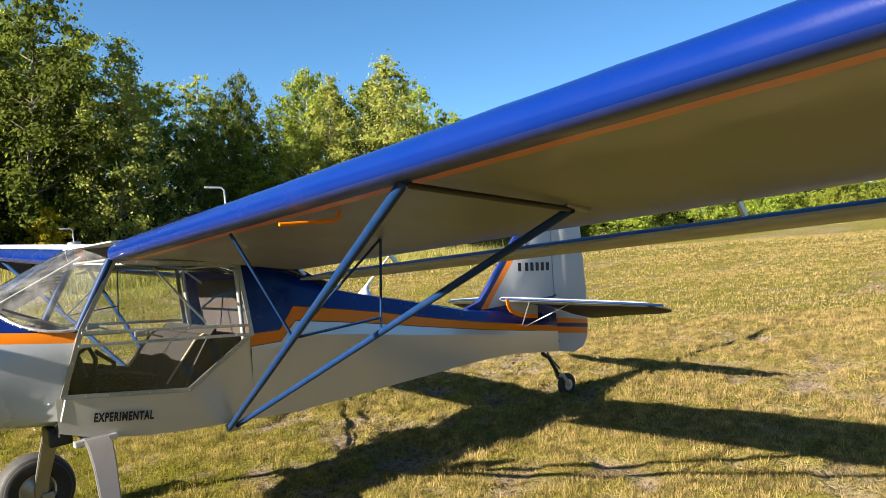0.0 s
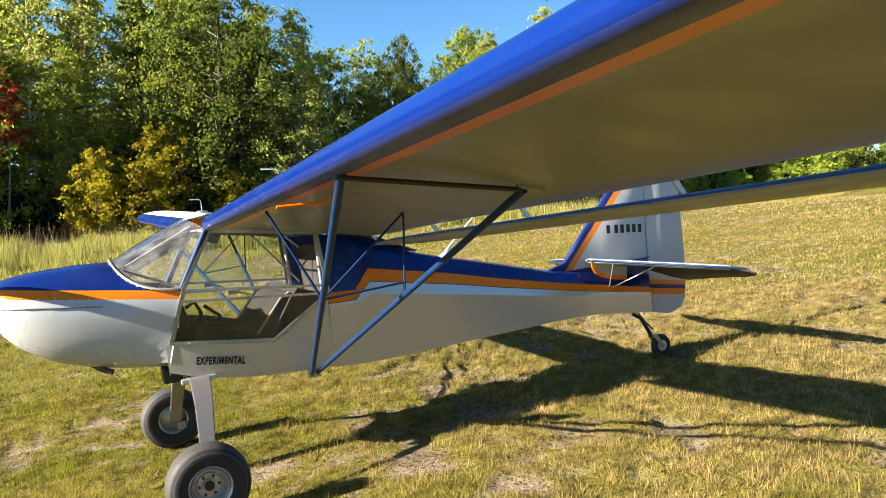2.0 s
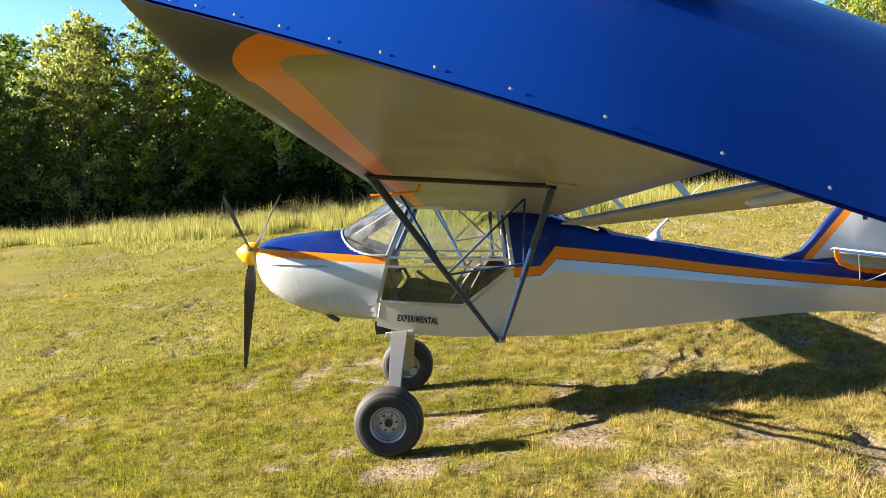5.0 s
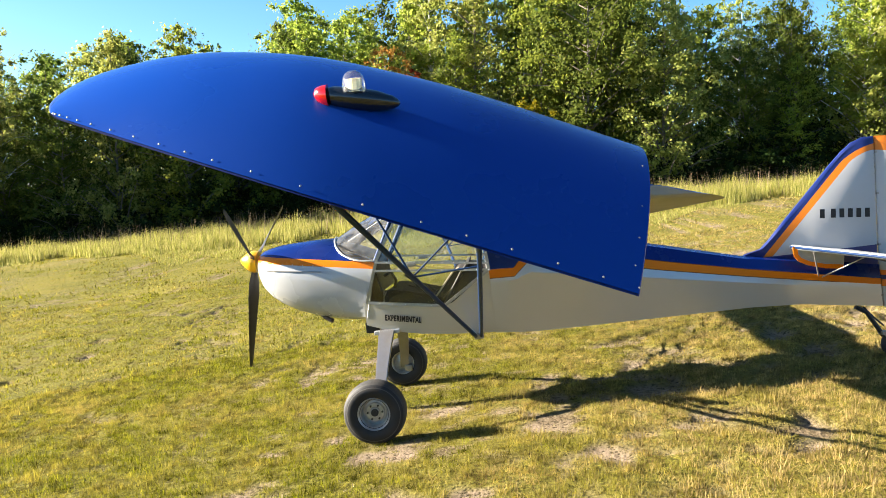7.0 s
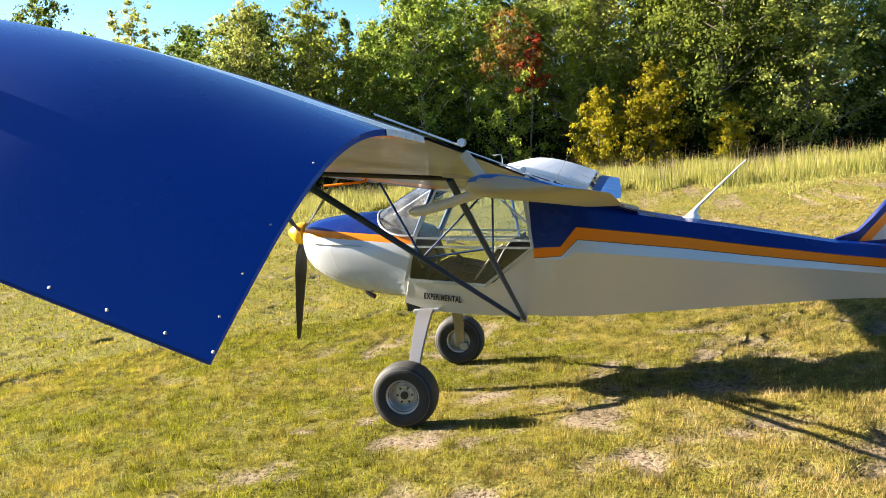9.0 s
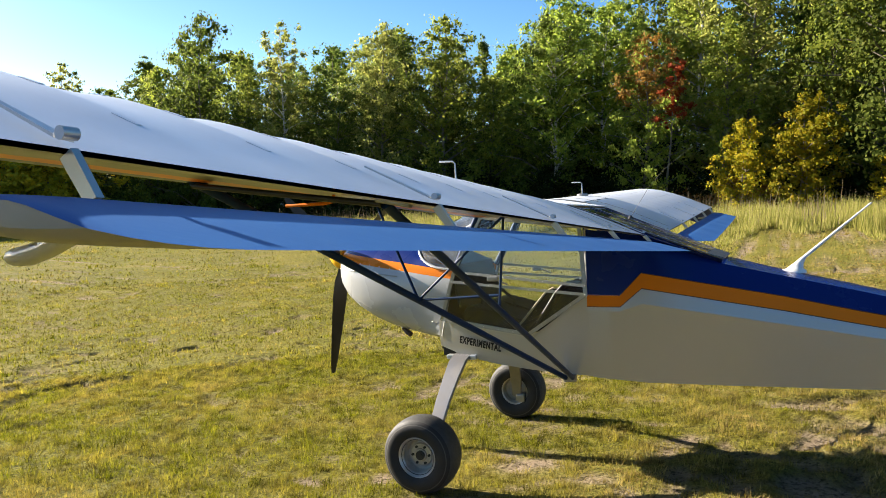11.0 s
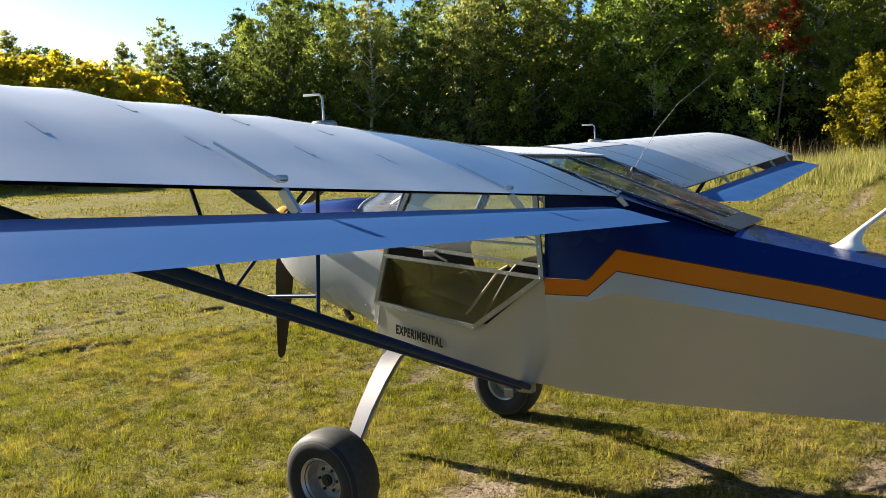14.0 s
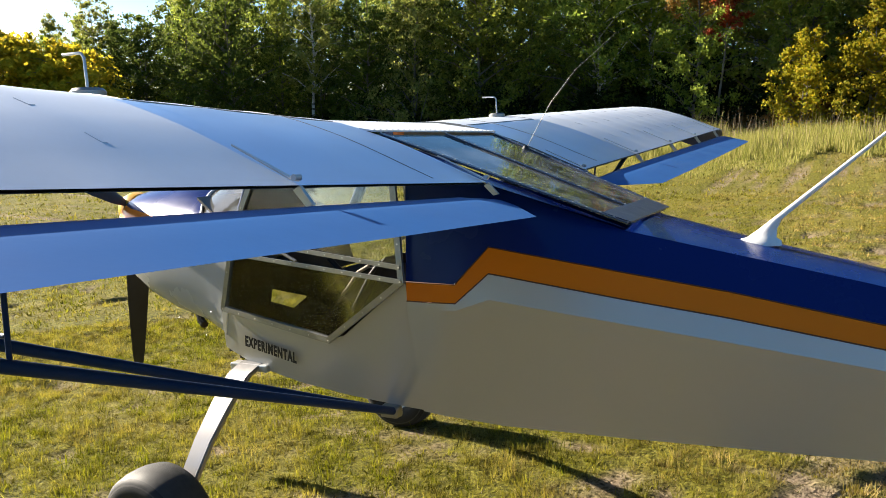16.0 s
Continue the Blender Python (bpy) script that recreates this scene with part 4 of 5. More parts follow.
for s in (-1, 1):
    tubes("door_post", [[(0.010, s * 0.392, 1.245), (0.198, s * 0.412, 1.590)]], 0.020, M_STRUT, "bright blue steel tube post beside the windshield")
    P = [Vector((x, s * (door_y(x, z) + 0.004), z)) for x, z in DOOR]
    door = new("door")
    door.parent = plane
    tagged(door, "clear two-pane cabin door in an aluminium frame")
    bm = bmesh.new()
    for a, b in zip(P, P[1:] + P[:1]):
        d = (b - a).normalized()
        up = d.cross(Vector((0, s, 0))).normalized()
        slab(bm, [a - d * 0.006 + up * 0.0115, b + d * 0.006 + up * 0.0115, b + d * 0.006 - up * 0.0115, a - d * 0.006 - up * 0.0115], (0, s * 0.012, 0))
    part("door_frame", bm, M_FRAME, door)
    # the two bars between the panes
    bars = []
    bm = bmesh.new()
    for dz in (0.0, -0.062):
        a, b = Vector((0.025 + dz * 0.35, 0, 1.245 + dz)), Vector((0.868, 0, 1.150 + dz * 0.8))
        a.y, b.y = s * (door_y(a.x, a.z) + 0.010), s * (door_y(b.x, b.z) + 0.010)
        d = (b - a).normalized()
        up = d.cross(Vector((0, s, 0))).normalized()
        slab(bm, [a + up * 0.008, b + up * 0.008, b - up * 0.008, a - up * 0.008], (0, s * 0.008, 0))
        bars.append((a, b))
    part("door_bar", bm, M_FRAME, door, "paired riveted aluminium bars")
    bm = bmesh.new()
    spots = [q + Vector((0, s * 0.009, 0)) for a, b in bars for q in along(a, b, 11)]
    for a, b in zip(P, P[1:] + P[:1]):
        spots += [q + Vector((0, s * 0.013, 0)) for q in along(a, b, max(3, int((b - a).length / 0.085)))]
    rivets(bm, spots, 0.0034, (0, s, 0), 0.003)
    tagged(part("door_screws", bm, M_ALU, door), kind="stuff")
    for name, lo, hi in (("upper_pane", 1, 2), ("lower_pane", 0, 1)):
        bm = bmesh.new()
        (a0, b0), (a1, b1) = bars
        if name == "upper_pane":
            poly = [a0, b0, P[3], P[4]]
        else:
            poly = [P[0], P[1], P[2], b1, a1]
        poly = [Vector((q.x, s * (door_y(q.x, q.z) + 0.002), q.z)) for q in poly]
        slab(bm, poly, (0, s * 0.003, 0))
        pane = part(name, bm, M_PANE, door)
        pane.visible_shadow = False
    bm = bmesh.new()
    mid = bars[0][0].lerp(bars[1][1], 0.32)
    block(bm, mid + Vector((0, s * 0.018, 0)), (0.07, 0.02, 0.03), bevel=0.006)
    tube(bm, [mid + Vector((0.02, s * 0.03, 0.0)), mid + Vector((0.10, s * 0.034, -0.035))], 0.006, 6)
    part("door_latch", bm, M_STEEL, door)

GREY_T = M_ALU
for s in (-1, 1):
    tubes("rear_post", [[(0.87, s * 0.39, 0.66), (0.86, s * 0.41, 1.47)]], 0.014, M_ALU, "grey steel tube post behind the door")
tubes("roof_tube", [[(0.22, -0.40, 1.59), (0.86, 0.40, 1.49)], [(0.22, 0.40, 1.59), (0.86, -0.40, 1.49)], [(0.22, -0.40, 1.59), (0.22, 0.40, 1.59)], [(0.86, -0.42, 1.49), (0.86, 0.42, 1.49)], [(0.86, -0.40, 1.48), (1.15, 0, 1.10)], [(0.86, 0.40, 1.48), (1.15, 0, 1.10)], [(0.54, 0.0, 1.52), (0.86, 0.12, 1.15)], [(0.16, -0.02, 1.62), (-0.25, 0.0, 1.42)]], 0.007, GREY_T, "thin grey roof tubes")

# seats, stick, rear bulkhead
for y in (-0.20, 0.20):
    bm = bmesh.new()
    loops = []
    for x, z, th in ((0.05, 0.88, 0.05), (0.11, 0.94, 0.09), (0.20, 0.955, 0.10), (0.34, 0.91, 0.11), (0.46, 0.875, 0.11), (0.54, 0.93, 0.08), (0.64, 1.05, 0.06), (0.70, 1.13, 0.05), (0.72, 1.15, 0.03)):
        loops.append([Vector((x + dx * th, y + w * 0.18, z + dz)) for w, dx, dz in ((-1, 0, -th / 2), (-1.05, 0, 0.0), (-0.9, 0, th / 2), (0, 0, th * 0.35), (0.9, 0, th / 2), (1.05, 0, 0), (1, 0, -th / 2))])
    rings(bm, loops)
    part("seat", bm, M_SEAT, plane, "dark padded cabin seat", smooth=60)
bm = bmesh.new()
slab(bm, [(0.98, -0.36, 0.66), (0.98, 0.36, 0.66), (0.93, 0.39, 1.40), (0.93, -0.39, 1.40)], (0.012, 0, 0))
part("baggage_bulkhead", bm, paint("brown_lining", (0.030, 0.019, 0.016), rough=0.9, relief=0.3), plane, "dark brown cloth bulkhead behind the seats")
tubes("control_stick", [[(0.24, 0, 0.80), (0.27, 0, 1.02), (0.18, 0, 1.10)]], 0.013, M_BLACK)
tubes("control_grip", [[(0.04, -0.20, 1.12), (0.10, -0.20, 1.15), (0.13, -0.20, 1.08), (0.11, -0.20, 0.98)]], 0.013, M_BLACK)

bm = bmesh.new()
slab(bm, [(0.05, -0.37, 0.70), (0.54, -0.38, 0.68), (0.52, -0.38, 0.90), (0.36, -0.38, 0.930), (0.25, -0.38, 0.975), (0.15, -0.37, 1.015), (0.08, -0.37, 1.020), (0.05, -0.37, 0.97)], (0, 0.75, 0))
part("seat_base", bm, M_SEAT, plane, "dark cloth-covered seat base")
bm = bmesh.new()
slab(bm, [(0.41, -0.37, 0.88), (0.60, -0.37, 1.10), (0.65, -0.37, 1.125), (0.78, -0.37, 1.12), (0.92, -0.37, 1.08), (0.93, -0.37, 0.66), (0.45, -0.37, 0.68)], (0, 0.74, 0))
part("seat_back_cover", bm, M_SEAT, plane, "dark cloth cover behind the seat backs")
for y in (-0.375, 0.375):
    tubes("seat_piping", [[(0.405, y, 0.885), (0.60, y, 1.108), (0.65, y, 1.132)]], 0.007, M_PIPING)
for y in (-0.385, 0.385):
    tubes("seat_rail", [[(0.50, y, 0.86), (0.66, y, 1.10), (0.71, y, 1.15)]], 0.008, M_BLACK)

# roof between the wings, skylight
bm = bmesh.new()
slab(bm, [(0.19, -0.50, 1.675), (0.50, -0.50, 1.675), (0.80, -0.50, 1.615), (0.80, 0.50, 1.615), (0.50, 0.50, 1.675), (0.19, 0.50, 1.675)], (0, 0, 0.006))
roof = part("roof_panel", bm, M_TOP, plane, "silver sheet roof panel with rivets", smooth=30)
bm = bmesh.new()
rivets(bm, along((0.795, -0.49, 1.623), (0.795, 0.49, 1.623), 26), 0.005, (0, 0, 1), 0.004)
tagged(part("roof_rivets", bm, M_ALU, roof), kind="stuff")
SK = [Vector((0.81, -0.47, 1.600)), Vector((0.81, 0.47, 1.600)), Vector((1.60, 0.285, 1.262)), Vector((1.60, -0.285, 1.262))]
bm = bmesh.new()
slab(bm, SK, (0, 0, 0.004))
sky_pane = part("skylight", bm, M_SKYLIGHT, plane, "long clear skylight sloping down behind the wing")
sky_pane.visible_shadow = False
bm = bmesh.new()
for a, b, w in ((SK[0], SK[3], 0.014), (SK[1], SK[2], 0.014), (SK[0].lerp(SK[1], 0.5), SK[3].lerp(SK[2], 0.5), 0.011)):
    slab(bm, [a + Vector((0, -w, 0.006)), a + Vector((0, w, 0.006)), b + Vector((0, w, 0.006)), b + Vector((0, -w, 0.006))], (0, 0, 0.005))
a, b = SK[3].lerp(SK[0], 0.10), SK[2].lerp(SK[1], 0.10)
slab(bm, [SK[3] + Vector((0.01, 0, 0.008)), SK[2] + Vector((0.01, 0, 0.008)), b + Vector((0, 0, 0.008)), a + Vector((0, 0, 0.008))], (0, 0, 0.004))
part("skylight_frame", bm, M_STRIP, sky_pane, "grey-blue metal strips framing the skylight")
bm = bmesh.new()
for a, b in ((SK[0], SK[3]), (SK[1], SK[2]), (SK[0].lerp(SK[1], 0.5), SK[3].lerp(SK[2], 0.5))):
    rivets(bm, [q + Vector((0, 0, 0.011)) for q in along(a, b, 20)], 0.005, (0.3, 0, 1), 0.004)
tagged(part("skylight_screws", bm, M_ALU, sky_pane), kind="stuff")
for s in (-1, 1):
    bm = bmesh.new()
    slab(bm, [(0.80, s * 0.50, 1.61), (1.22, s * 0.50, 1.42), (1.60, s * 0.285, 1.25), (0.80, s * 0.47, 1.59)], (0, s * 0.004, 0.0))
    part("roof_fairing", bm, M_BLUE, plane)

# ---- wings ----
def root_z(y):
    return 1.610 + 0.050 * abs(y)


UPPER = [(0.165, -0.020), (0.168, -0.003), (0.180, 0.014), (0.210, 0.033), (0.260, 0.048), (0.34, 0.058), (0.43, 0.059), (0.52, 0.050), (0.66, 0.022), (0.84, -0.040), (0.97, -0.095), (1.10, -0.156), (1.212, -0.208)]
LOWER = [(0.165, -0.020), (0.168, -0.036), (0.179, -0.049), (0.200, -0.058), (0.250, -0.060), (0.32, -0.062), (0.38, -0.066), (0.45, -0.073), (0.54, -0.086), (0.66, -0.108), (0.84, -0.145), (1.10, -0.197), (1.212, -0.214)]


def smooth_profile(pts, n=3):
    """The same outline with softly rounded in-between points."""
    out = []
    for k in range(len(pts) - 1):
        p0, p1, p2, p3 = (Vector(pts[min(max(i, 0), len(pts) - 1)]) for i in (k - 1, k, k + 1, k + 2))
        for j in range(n):
            f = j / n
            q = 0.5 * ((2 * p1) + (p2 - p0) * f + (2 * p0 - 5 * p1 + 4 * p2 - p3) * f * f + (3 * p1 - p0 - 3 * p2 + p3) * f ** 3)
            out.append((q.x, q.y))
    return out + [tuple(pts[-1])]


UPPER, LOWER = smooth_profile(UPPER), smooth_profile(LOWER)
TIP0, TIP1 = 4.40, 4.945


def rim_z(x):
    return 1.770 - 0.435 * (x - 0.262)


RIBS = [0.50 + 0.305 * k for k in range(13)] + [TIP0]


def wing_mesh(s):
    bm = bmesh.new()
    ys = []
    for a, b in zip(RIBS, RIBS[1:]):
        ys += [a, lerp(a, b, 0.25), lerp(a, b, 0.5), lerp(a, b, 0.75)]
    ys.append(TIP0)
    sag = {0: 0.0, 1: 0.75, 2: 1.0, 3: 0.75}
    up, low = [], []
    for k, y in enumerate(ys):
        w = sag[k % 4]
        deep = 0.010 if y > 1.65 else 0.002
        up.append([Vector((x, s * y, root_z(y) + dz - deep * w * max(0, math.sin(math.pi * min(1, max(0, (x - 0.2) / 1.01)))))) for x, dz in UPPER])
        low.append([Vector((x, s * y, root_z(y) + dz + 0.004 * w * max(0, math.sin(math.pi * min(1, max(0, (x - 0.2) / 1.01)))))) for x, dz in LOWER])
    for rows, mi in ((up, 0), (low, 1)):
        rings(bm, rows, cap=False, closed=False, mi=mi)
    bmesh.ops.remove_doubles(bm, verts=bm.verts, dist=0.0006)
    for f in bm.faces:
        c = f.calc_center_median()
        if f.material_index == 0 and c.x < 0.235:
            f.material_index = 2
        if f.material_index == 1 and c.x < 0.17:
            f.material_index = 2
        if f.material_index == 0 and c.x > 0.645 and abs(c.y) < 1.39:
            f.material_index = 3
    # ends
    for y in (RIBS[0], TIP0):
        ring = [bm.verts.new((x, s * y, root_z(y) + dz)) for x, dz in UPPER] + [bm.verts.new((x, s * y, root_z(y) + dz)) for x, dz in LOWER[-2:0:-1]]
        bm.faces.new(ring).material_index = 1
    bmesh.ops.remove_doubles(bm, verts=bm.verts, dist=0.0006)
    return bm


def tip_row(f, s, upper):
    """A chordwise row of the drooped tip: f from 0 at the wing to 1 at its rim."""
    y = TIP0 + (TIP1 - TIP0) * f
    le, te = 0.165 + 0.10 * (1 - math.sqrt(max(0, 1 - f ** 2.2))), 1.207 - 0.088 * f ** 4.2
    out = []
    for (x0, dz), (_, dz_top) in zip(UPPER if upper else LOWER, UPPER):
        u = (x0 - 0.165) / (1.212 - 0.165)
        x = lerp(le, te, u)
        lift = root_z(TIP0) + 0.02 * (TIP1 - TIP0) * f
        top = lift + table([c[0] for c in UPPER], [c[1] for c in UPPER], x0)
        rz = rim_z(x)
        z = rz + (top - rz) * (1 - f ** 4.3)
        if not upper:
            ease = float(smooth(0.0, 0.4, f))
            z -= (top - lift - dz) * (1 - (1 - (1 - f) ** 0.7) * ease) + 0.004
        out.append(Vector((x, s * (y - 0.2 * (TIP1 - TIP0) * f * max(0, (0.75 - x) / 0.5) ** 2), z)))
    return out


def tip_mesh(s):
    bm = bmesh.new()
    fs = [1 - (1 - k / 26) ** 1.5 for k in range(27)]
    rings(bm, [tip_row(f, s, True) for f in fs], cap=False, closed=False, mi=0)
    rings(bm, [tip_row(f, s, False) for f in fs], cap=False, closed=False, mi=1)
    rings(bm, [[tip_row(f, s, True)[-1], tip_row(f, s, False)[-1]] for f in fs], cap=False, closed=False, mi=0)
    bmesh.ops.remove_doubles(bm, verts=bm.verts, dist=0.0006)
    return bm


def frange(a, b, n):
    return [lerp(a, b, k / (n - 1)) for k in range(n)]


HINGES = (0.50, 1.42, 2.32, 3.23, 4.13)
for s in (-1, 1):
    wing = part("wing", wing_mesh(s), [M_TOP, M_UNDER, M_BLUE, M_PANEL], plane, "fabric wing, silver above, darkened for shade below, with a blue leading edge and orange band", smooth=45)
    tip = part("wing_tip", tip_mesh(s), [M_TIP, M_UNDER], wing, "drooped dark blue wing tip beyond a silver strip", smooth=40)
    bm = bmesh.new()
    rim = tip_row(0.992, s, True)
    pts = []
    for k in range(22):
        f = k / 21
        i = min(len(rim) - 2, int(f * (len(rim) - 1)))
        q = rim[i].lerp(rim[i + 1], f * (len(rim) - 1) - i)
        pts.append(q + Vector((0, s * 0.001, 0.001)))
    rivets(bm, pts[2:], 0.0020, (0.3, s * 1.6, 0.7), 0.0010)
    edge = [tip_row(f, s, True)[-1] + Vector((-0.010, s * 0.001, 0.005)) for f in (0.70, 0.84, 0.91, 0.96)]
    rivets(bm, edge, 0.0015, (0.3, s * 1.3, 0.8), 0.0010)
    tagged(part("tip_rivets", bm, M_STEEL, tip), kind="stuff")
    # lamps on the tip
    base = Vector((0.742, s * 4.840, 1.734))
    bm = bmesh.new()
    loops = []
    for dx, r in ((-0.058, 0.004), (-0.052, 0.013), (-0.030, 0.021), (0.0, 0.023), (0.035, 0.020), (0.058, 0.013), (0.066, 0.007), (0.069, 0.002)):
        loops.append([base + Vector((dx, s * (0.004 + r * 0.9 * math.cos(a)), r * math.sin(a) * 0.8 - dx * 0.22)) for a in (k * math.pi / 6 for k in range(12))])
    rings(bm, loops)
    lamp = part("position_light", bm, M_GLOSSY, wing, "black tip light with a red and a clear lens", smooth=50)
    bm = bmesh.new()
    loops = []
    for dx, r in ((-0.063, 0.003), (-0.058, 0.014), (-0.048, 0.020), (-0.040, 0.0225)):
        loops.append([base + Vector((dx, s * (0.006 + r * 0.9 * math.cos(a)), r * math.sin(a) * 0.8 - dx * 0.22)) for a in (k * math.pi / 6 for k in range(12))])
    rings(bm, loops)
    part("red_lens", bm, M_RED, lamp, smooth=50)
    bm = bmesh.new()
    loops = []
    for dz, r in ((0.0, 0.018), (0.014, 0.018), (0.023, 0.016), (0.029, 0.012), (0.032, 0.007), (0.033, 0.002)):
        loops.append([base + Vector((0.002 + r * math.cos(a), s * (0.012 + r * math.sin(a)), 0.008 + dz)) for a in (k * math.pi / 6 for k in range(12))])
    rings(bm, loops)
    part("clear_lens", bm, M_LENS, lamp, smooth=50)
    bm = bmesh.new()
    tube(bm, [base + Vector((0.002, s * 0.012, 0.010)), base + Vector((0.002, s * 0.012, 0.027))], 0.0085, 10)
    part("flash_tube", bm, M_FLASH, lamp, "pale yellow flash tube inside the clear lens")
    # lifted rib tape ends and panel seams on the upper side
    top_z = lambda x, y: root_z(y) + table([q[0] for q in UPPER], [q[1] for q in UPPER], x)
    for y in RIBS[4:-1]:
        for x in (0.42, 0.60, 0.80, 1.0):
            z, slope = top_z(x, y), (top_z(x + 0.05, y) - top_z(x - 0.05, y)) / 0.1
            bm = bmesh.new()
            slab(bm, [(x - 0.024, s * y - 0.006, z - 0.024 * slope), (x + 0.024, s * y - 0.006, z + 0.024 * slope), (x + 0.024, s * y + 0.006, z + 0.024 * slope), (x - 0.024, s * y + 0.006, z - 0.024 * slope)], (0, 0, 0.0011))
            part("rib_tab", bm, M_TOP, wing)
    for line in ([(x, 0.79) for x in frange(0.24, 1.18, 14)], [(x, 1.37) for x in frange(0.24, 0.64, 8)], [(0.645, y) for y in frange(0.52, 1.37, 4)]):
        bm = bmesh.new()
        tube(bm, [Vector((x, s * y, top_z(x, y) - 0.0005)) for x, y in line], 0.0022, 5)
        part("panel_seam", bm, M_STEEL, wing)
    # flaperon
    bm = bmesh.new()
    loops = []
    for y, chord in ((0.47, 0.065), (0.60, 0.15), (0.78, 0.262), (1.5, 0.268), (3.0, 0.268), (4.14, 0.262), (4.19, 0.258), (4.225, 0.245), (4.25, 0.218), (4.264, 0.18), (4.27, 0.115)):
        z = 1.340 + 0.0460 * y
        le = 1.222
        sec = ((0, 0.002), (0.01, 0.011), (0.04, 0.020), (0.12, 0.027), (0.25, 0.028), (0.45, 0.022), (0.7, 0.010), (1, -0.003), (0.7, -0.009), (0.45, -0.013), (0.25, -0.015), (0.12, -0.014), (0.04, -0.010), (0.01, -0.004))
        k = chord / 0.26
        x0 = le if y < 4.16 else le + (0.26 - chord) * 0.4
        loops.append([Vector((x0 + chord * u, s * y, z + w * k ** 0.8 - 0.125 * chord * u)) for u, w in sec])
    rings(bm, loops)
    bmesh.ops.recalc_face_normals(bm, faces=bm.faces)
    # upward faces take the sky-blue colour, the rest the shaded beige
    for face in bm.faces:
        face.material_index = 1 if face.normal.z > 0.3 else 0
    flap = part("flaperon", bm, [M_FLAP_LOW, M_FLAP], wing, "slim silver flaperon, sky blue put into its top, hung below the trailing edge", smooth=35)
    bm = bmesh.new()
    loops = []
    for x, y, z, r in ((1.265, 4.15, 1.527, 0.014), (1.22, 4.14, 1.520, 0.013), (1.16, 4.12, 1.508, 0.013), (1.115, 4.112, 1.501, 0.0145), (1.094, 4.11, 1.500, 0.0125), (1.083, 4.11, 1.500, 0.004)):
        loops.append([Vector((x, s * (y + 1.3 * r * math.cos(a)), z + 0.8 * r * math.sin(a))) for a in (k * math.pi / 5 for k in range(10))])
    rings(bm, loops)
    part("mass_balance", bm, M_WHITE, flap, smooth=60)
    for y in HINGES:
        z = root_z(y) - 0.212
        fz = 1.340 + 0.0460 * y
        bm = bmesh.new()
        slab(bm, [(1.203, s * y - 0.005, z - 0.006), (1.220, s * y - 0.005, z + 0.004), (1.252, s * y - 0.005, fz + 0.026), (1.234, s * y - 0.005, fz + 0.022)], (0, 0.010, 0))
        slab(bm, [(1.04, s * y - 0.002, z + 0.096), (1.20, s * y - 0.008, z + 0.016), (1.210, s * y + 0.008, z + 0.011), (1.04, s * y + 0.002, z + 0.096)], (0, 0, 0.004))
        tube(bm, [(1.211, s * y - 0.010, z + 0.020), (1.211, s * y + 0.010, z + 0.020)], 0.0075, 10)
        part("hinge_bracket", bm, M_ALU, wing, "silver hinge bracket carrying the flaperon", smooth=40)
    # fuel cap with its bent vent tube
    cx, cy = 0.447, s * 1.315
    cz = root_z(1.315) + 0.052
    bm = bmesh.new()
    rings(bm, [[Vector((cx + r * math.cos(a), cy + r * math.sin(a), cz + h)) for a in (k * math.pi / 9 for k in range(18))] for h, r in ((-0.005, 0.046), (0.016, 0.046), (0.024, 0.038))])
    cap = part("fuel_cap", bm, M_STEEL, wing, "grey round fuel cap with a bent vent tube", smooth=30)
    bm = bmesh.new()
    tube(bm, [(cx, cy, cz + 0.02), (cx, cy, cz + 0.105), (cx - 0.012, cy, cz + 0.118), (cx - 0.085, cy, cz + 0.122)], 0.0042, 7)
    part("vent_tube", bm, M_ALU, cap, smooth=60)
    # struts
    foot_f, foot_r = Vector((0.715, s * 0.430, 0.600)), Vector((0.755, s * 0.430, 0.602))
    top_f, top_r = Vector((0.232, s * 2.895, 1.700)), Vector((0.885, s * 2.862, 1.588))
    bm = bmesh.new()
    tube(bm, [foot_f, top_f], 0.0155, 12)
    tube(bm, [top_f, top_f + (top_f - foot_f).normalized() * 0.045], 0.013, 8)
    fs_ = part("lift_strut", bm, M_STRUT, plane, "round blue front lift strut", smooth=50)
    bm = bmesh.new()
    tube(bm, [foot_r, top_r], 0.0145, 12)
    part("lift_strut", bm, M_STRUT, plane, "round blue rear lift strut", smooth=50)
    bm = bmesh.new()
    block(bm, top_f + Vector((-0.005, 0, 0.03)), (0.07, 0.03, 0.05), bevel=0.006)
    part("strut_fitting", bm, M_BLUE, plane)
    bm = bmesh.new()
    block(bm, top_r + Vector((0.03, 0, 0.012)), (0.11, 0.022, 0.035), Matrix.Rotation(radians(12), 4, "Y"), bevel=0.005)
    part("strut_fitting", bm, M_STEEL, plane)
    bm = bmesh.new()
    block(bm, (0.737, s * 0.425, 0.600), (0.075, 0.045, 0.045), bevel=0.01)
    part("strut_fitting", bm, M_STEEL, plane)
    tubes("spreader_tube", [[top_f + Vector((0.0, 0, -0.015)), top_r + Vector((-0.01, 0, 0.0))]], 0.009, M_BLACK, "black tube between the strut tops")
    jf, jr = foot_f.lerp(top_f, 0.555), foot_r.lerp(top_r, 0.577)
    ju, jv = Vector((0.252, s * 1.773, 1.632)), Vector((0.870, s * 1.841, 1.555))
    tubes("jury_strut", [[jf, ju]], 0.0065, M_STRUT, "thin blue jury strut")
    tubes("jury_strut", [[jr, jv]], 0.0055, M_STRUT)
